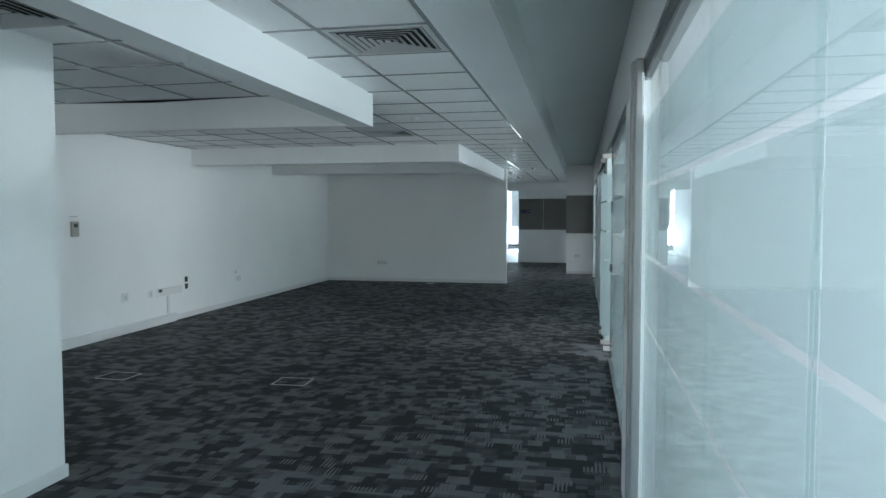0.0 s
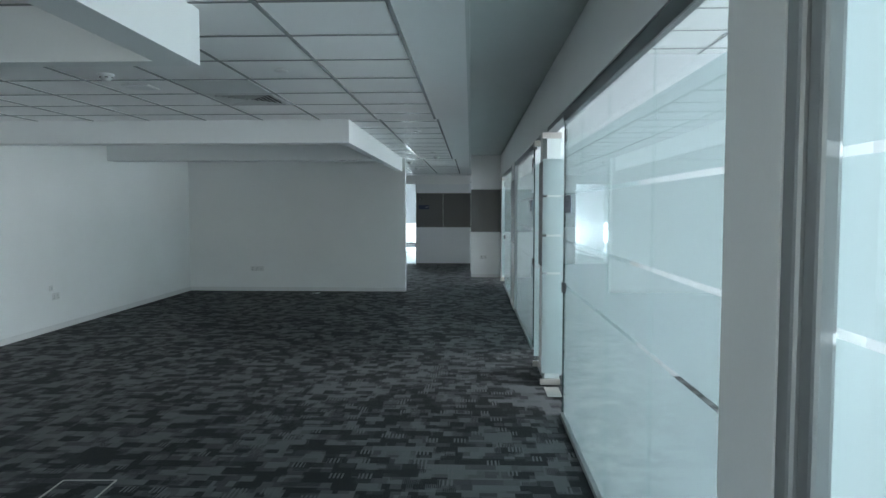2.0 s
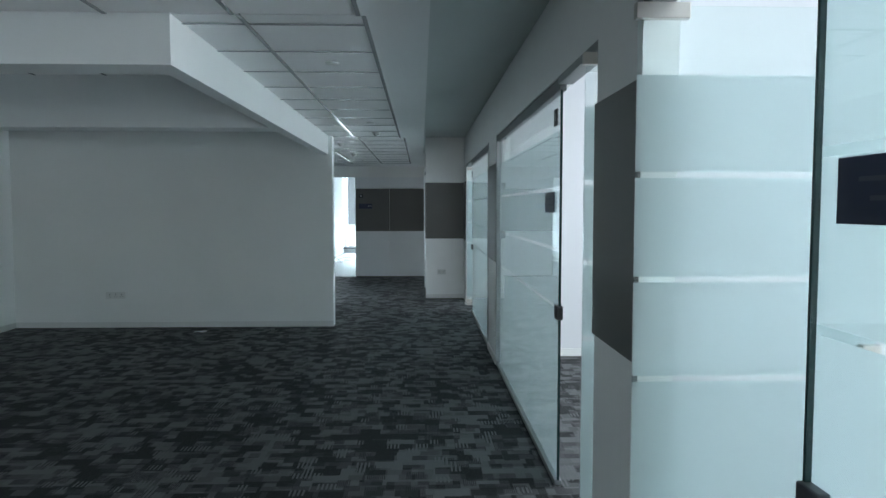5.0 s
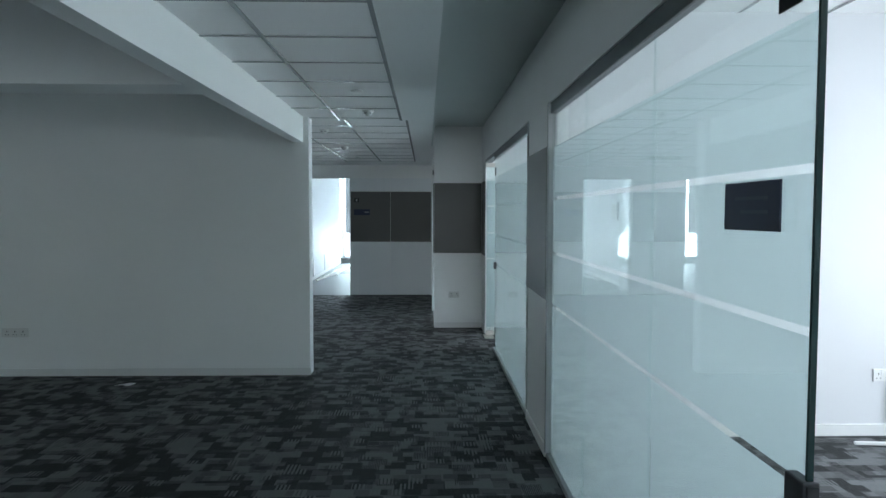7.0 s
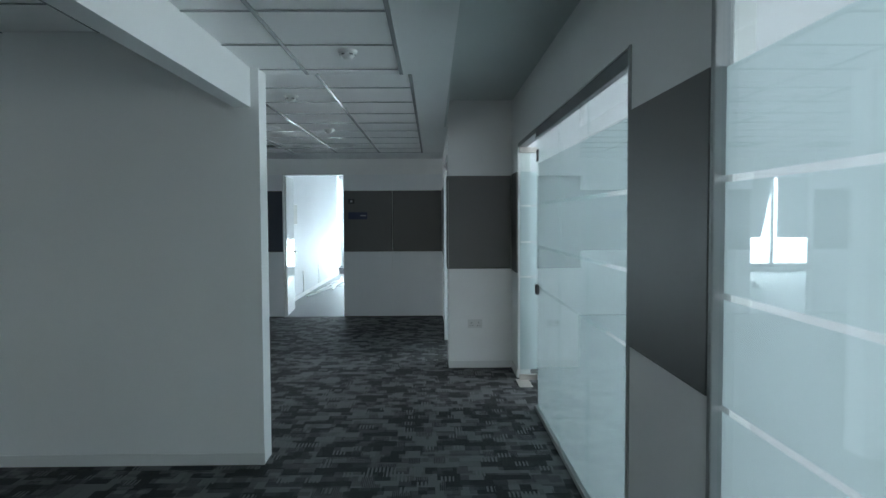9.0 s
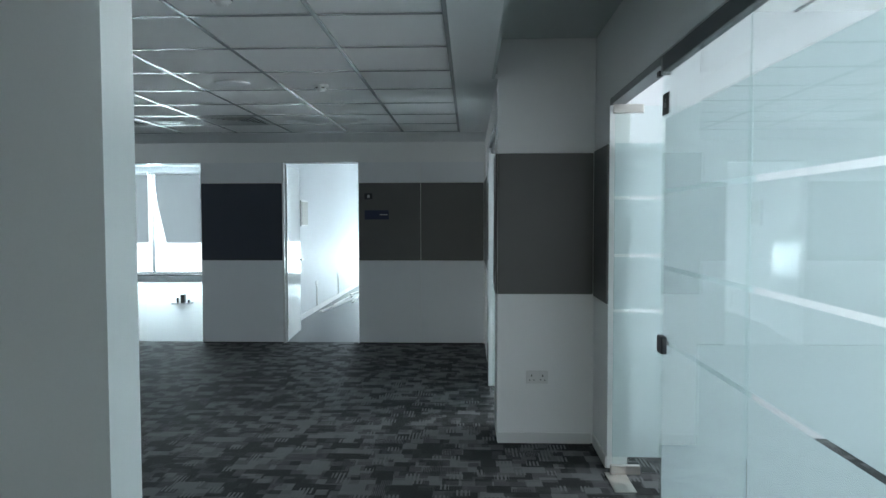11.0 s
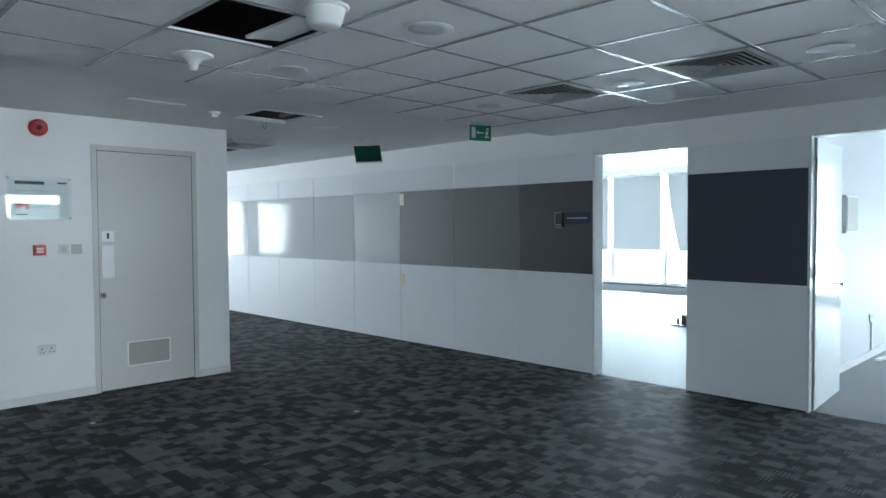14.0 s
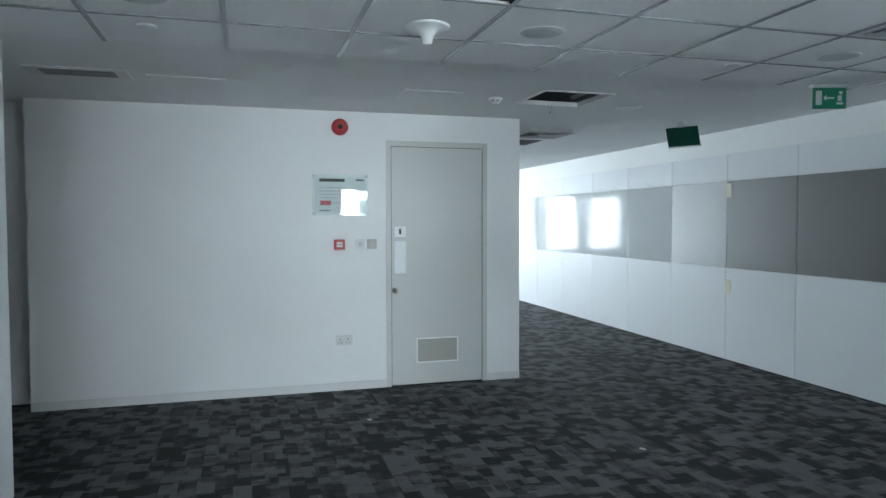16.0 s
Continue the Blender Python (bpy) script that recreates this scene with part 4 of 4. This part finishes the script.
notice = thing("notice_frame", "clear acrylic notice holder with a white sheet", "notice", on_wall(UX, 17.01, 1.735, TO_EAST))
part("sheet", box(-0.240, -0.003, -0.155, 0.205, -0.001, 0.155), PAPER, notice, "printed white sheet")
for x0, x1, z0, z1, mat in ((-0.20, 0.02, 0.115, 0.142, BLACK), (0.12, 0.19, 0.125, 0.138, BLACK), (-0.195, -0.10, -0.09, -0.05, RED), (-0.195, -0.11, -0.14, -0.132, BLACK), (-0.195, 0.03, 0.06, 0.068, GREY_INK), (-0.195, 0.02, 0.03, 0.038, GREY_INK), (-0.195, 0.05, 0.0, 0.008, GREY_INK), (-0.195, 0.01, -0.03, -0.022, GREY_INK), (-0.09, 0.0, -0.075, -0.067, GREY_INK)):
    part("text_bar", box(x0, -0.0038, z0, x1, -0.0028, z1), mat, notice)
cover = part("cover", box(-0.265, -0.014, -0.180, 0.228, -0.010, 0.180, 0.001), GLASS, notice, "clear acrylic cover")
cover.visible_shadow = False
for sx in (-1, 1):
    for sz in (-1, 1):
        stud = part("stud", turned([(0.0, 0.018), (0.009, 0.018), (0.010, 0.012), (0.010, 0.0)], 16), STEEL, notice, "steel stand-off stud")
        stud.matrix_basis = pose(-0.018 + sx * 0.231, 0, sz * 0.166, 90, 0, 0)

call = thing("fire_call_point", "red fire alarm call point", "alarm", on_wall(UX, 16.978, 1.298, TO_EAST))
part("body", box(-0.047, -0.035, -0.045, 0.047, 0, 0.045, 0.005), RED, call)
part("glass_panel", box(-0.026, -0.037, -0.022, 0.026, -0.035, 0.022, 0.001), PAPER, call)
part("text_bar", box(-0.024, -0.038, -0.003, 0.024, -0.0368, 0.003), RED, call)
switch_plate("white key switch plate beside the utility door", on_wall(UX, 17.165, 1.30, TO_EAST))
switch_plate("grey switch plate beside the utility door", on_wall(UX, 17.270, 1.30, TO_EAST), mat=BEIGE)
socket("white double socket low on the wall", on_wall(UX, 17.015, 0.447, TO_EAST))
socket("white double socket on the column face", on_wall(-0.185, COLY, 0.445, TO_SOUTH))

# ---- open office ----
socket("wide white triple socket low on the partition", on_wall(-4.38, PY0, 0.410, TO_SOUTH), 3)
stat = thing("thermostat", "white room thermostat on the wall", "thermostat", on_wall(LX, 7.105, 1.31, TO_EAST))
part("body", box(-0.055, -0.028, -0.085, 0.055, 0, 0.085, 0.006), GRILLE, stat)
part("display", box(-0.030, -0.030, 0.02, 0.030, -0.028, 0.06, 0.001), BLACK, stat)
part("top_strip", box(-0.06, -0.004, 0.135, 0.06, 0, 0.142), GRILLE, stat)
switch_plate("white blank plate low on the wall", on_wall(LX, 7.94, 0.44, TO_EAST), 0.06, 0.055)
switch_plate("white blank plate low on the wall", on_wall(LX, 8.45, 0.425, TO_EAST), 0.04, 0.05)
duct = thing("trunking", "white dado trunking with a drop to the skirting", "trunking", on_wall(LX, 8.85, 0, TO_EAST), "wall trunking")
part("box", box(-0.27, -0.045, 0.375, 0.27, 0, 0.475, 0.004), PLASTIC, duct)
part("drop", box(-0.04, -0.022, 0.11, 0.0, 0, 0.375, 0.002), PLASTIC, duct)
part("end_hole", box(-0.275, -0.040, 0.43, -0.20, -0.0452, 0.47), BLACK, duct)
skirt = thing("trunking", "white skirting trunking along the wall", "trunking", on_wall(LX + 0.012, 6.4, 0, TO_EAST), "wall trunking")
part("channel", box(-3.4, -0.05, 0, 2.55, 0, 0.11, 0.004), PLASTIC, skirt)
for z in (0.545, 0.445):
    hole = thing("back_box", "empty black socket box in the wall", "socket", on_wall(LX, 9.285, z, TO_EAST), "empty socket boxes")
    part("recess", box(-0.036, -0.004, -0.038, 0.036, 0, 0.038, 0.002), BLACK, hole)
switch_plate("small white data plate low on the wall", on_wall(LX, 10.70, 0.53, TO_EAST), 0.035, 0.035)
socket("white double socket low on the wall", on_wall(LX, 10.79, 0.42, TO_EAST))

for x, y, a in ((-2.57, 6.05, 3), (-4.22, 5.93, -4)):
    fb = thing("floor_box", "carpeted floor box with a steel rim", "floor box", pose(x, y, 0, 0, 0, a), "floor boxes")
    for x0, y0, x1, y1 in ((-0.15, -0.13, 0.15, -0.122), (-0.15, 0.122, 0.15, 0.13), (-0.15, -0.122, -0.142, 0.122), (0.142, -0.122, 0.15, 0.122)):
        part("rim", box(x0, y0, -0.002, x1, y1, 0.005, 0.001), STEEL, fb)
    part("lid", box(-0.140, -0.120, -0.002, 0.140, 0.120, 0.003), CARPET, fb)

scrap = thing("paper_scrap", "torn white paper scrap on the carpet", "paper", pose(-3.22, 14.52, 0.001, 0, 0, 12))
sb = bmesh.new()
ring = [sb.verts.new((0.075 * math.cos(a) * (1 + 0.35 * math.sin(3 * a)), 0.028 * math.sin(a) * (1 + 0.3 * math.cos(5 * a)), 0.006 + 0.010 * math.sin(2 * a))) for a in [2 * math.pi * k / 18 for k in range(18)]]
mid = sb.verts.new((0, 0, 0.014))
for k in range(18):
    sb.faces.new((ring[k], ring[(k + 1) % 18], mid))
bmesh.ops.solidify(sb, geom=sb.faces[:], thickness=0.0006)
part("sheet", sb, PAPER, scrap)
for x, y, r in ((-6.61, 17.07, 0.018), (-5.44, 18.68, 0.02)):
    bit = thing("paper_bit", "tiny white scrap on the carpet", "paper", pose(x, y, 0.0, 0, 0, 30), "paper bits")
    part("sheet", box(-r, -r * 0.6, 0, r, r * 0.6, 0.004, 0.001), PAPER, bit)

# ---- glass front fittings ----
FAINT_LINES = ((-0.075, 0.085, 0.072, 0.080), (-0.045, 0.085, 0.040, 0.048))
number_plate(on_wall(GX + 0.0125, 9.925, 2.0, TO_WEST), "5")
number_plate(on_wall(GX + 0.0125, 15.99, 1.985, TO_WEST), "6")
number_plate(on_wall(GX + 0.0125, 7.40, 2.02, TO_WEST), "")
name_plate(on_wall(GX + 0.0125, 10.075, 1.485, TO_WEST), 0.27, 0.115, FAINT_LINES, "dark navy room name plate on the glass", FAINT_INK)
name_plate(on_wall(GX + 0.0125, 7.25, 1.485, TO_WEST), 0.27, 0.115, FAINT_LINES, "dark navy room name plate on the glass", FAINT_INK)
for y in (7.47, 9.82, 16.05):
    side_sign = 1 if y < 9 or y > 15 else -1
    strike = thing("lock_keep", "satin steel lock keep clamped on the glass edge", "lock", pose(GX + 0.02, y, 0.948), "glass lock keeps")
    part("cover", box(-0.018, -0.065, -0.038, 0.018, 0.010, 0.038, 0.005) if side_sign > 0 else box(-0.018, -0.010, -0.038, 0.018, 0.065, 0.038, 0.005), SILVER, strike, "dark steel cover")
    part("slot", box(-0.012, 0.010, -0.03, 0.012, 0.016, 0.03) if side_sign > 0 else box(-0.012, -0.016, -0.03, 0.012, -0.010, 0.03), BLACK, strike)
for y in (8.25, 17.0):
    plate = thing("floor_spring", "satin steel floor spring cover plate", "floor plate", pose(GX + 0.02, y, 0), "floor springs")
    part("plate", box(-0.05, -0.27, -0.002, 0.07, 0.02, 0.004, 0.001), STEEL, plate)
for y0, y1 in ((7.47, 8.44), (9.01, 9.82), (16.05, 17.1)):
    rail = thing("door_header", "aluminium door header over the glass door", "header", pose(GX + 0.02, y0, 0), "door headers")
    part("channel", box(-0.02, 0, 2.16, 0.06, y1 - y0, 2.20, 0.003), ALU, rail)
    part("door_stop", box(0.004, 0.10, 2.135, 0.022, 0.14, 2.16, 0.003), BLACK, rail, "black rubber door stop")
socket("white double socket on the room wall", on_wall(2.58, 13.05, 0.42, TO_SOUTH))
duct = thing("trunking", "white plastic trunking run down the wall", "trunking", on_wall(2.64, 13.05, 0, TO_SOUTH), "wall trunking")
part("channel", box(-0.02, -0.02, 0.0, 0.02, 0, 0.38, 0.002), PLASTIC, duct)
strip_piece = thing("trunking_length", "loose white trunking length on the carpet", "trunking", pose(2.45, 12.85, 0.012, 0, 0, -6), "loose trunking lengths")
part("channel", box(-0.17, -0.012, -0.012, 0.17, 0.012, 0.008, 0.002), PLASTIC, strip_piece)

# side door in the column wall
sd = thing("side_door", "white-framed frosted glass door in the column wall", "glass door", pose(COLX, 17.95, 0))
part("frame", box(0.002, -0.004, 0, 0.10, 0.016, 2.17, 0.003), DOOR_WHITE, sd)
part("frame", box(-0.016, 1.14, 0, 0.10, 1.505, 2.17, 0.003), DOOR_WHITE, sd)
part("frame", box(-0.012, 0.016, 2.12, 0.10, 1.14, 2.17, 0.003), DOOR_WHITE, sd)
part("head_rail", box(0.010, 0.30, 2.07, 0.044, 1.14, 2.12, 0.003), RAIL, sd, "dark aluminium head rail")
leaf = part("leaf", box(0.020, 0.37, 0.012, 0.032, 1.135, 2.07), GLASS, sd)
leaf.visible_shadow = False
for z0, z1 in FILM:
    part("film", sheet_x(0.034, 0.372, z0, 1.133, z1), FROST, leaf, "frosted film band")
part("edge", box(0.0195, 0.364, 0.012, 0.0325, 0.370, 2.07), EDGE, sd, "dark polished glass edge")
part("lock", box(0.000, 0.355, 0.99, 0.050, 0.435, 1.11, 0.006), STEEL, sd, "satin steel lock")
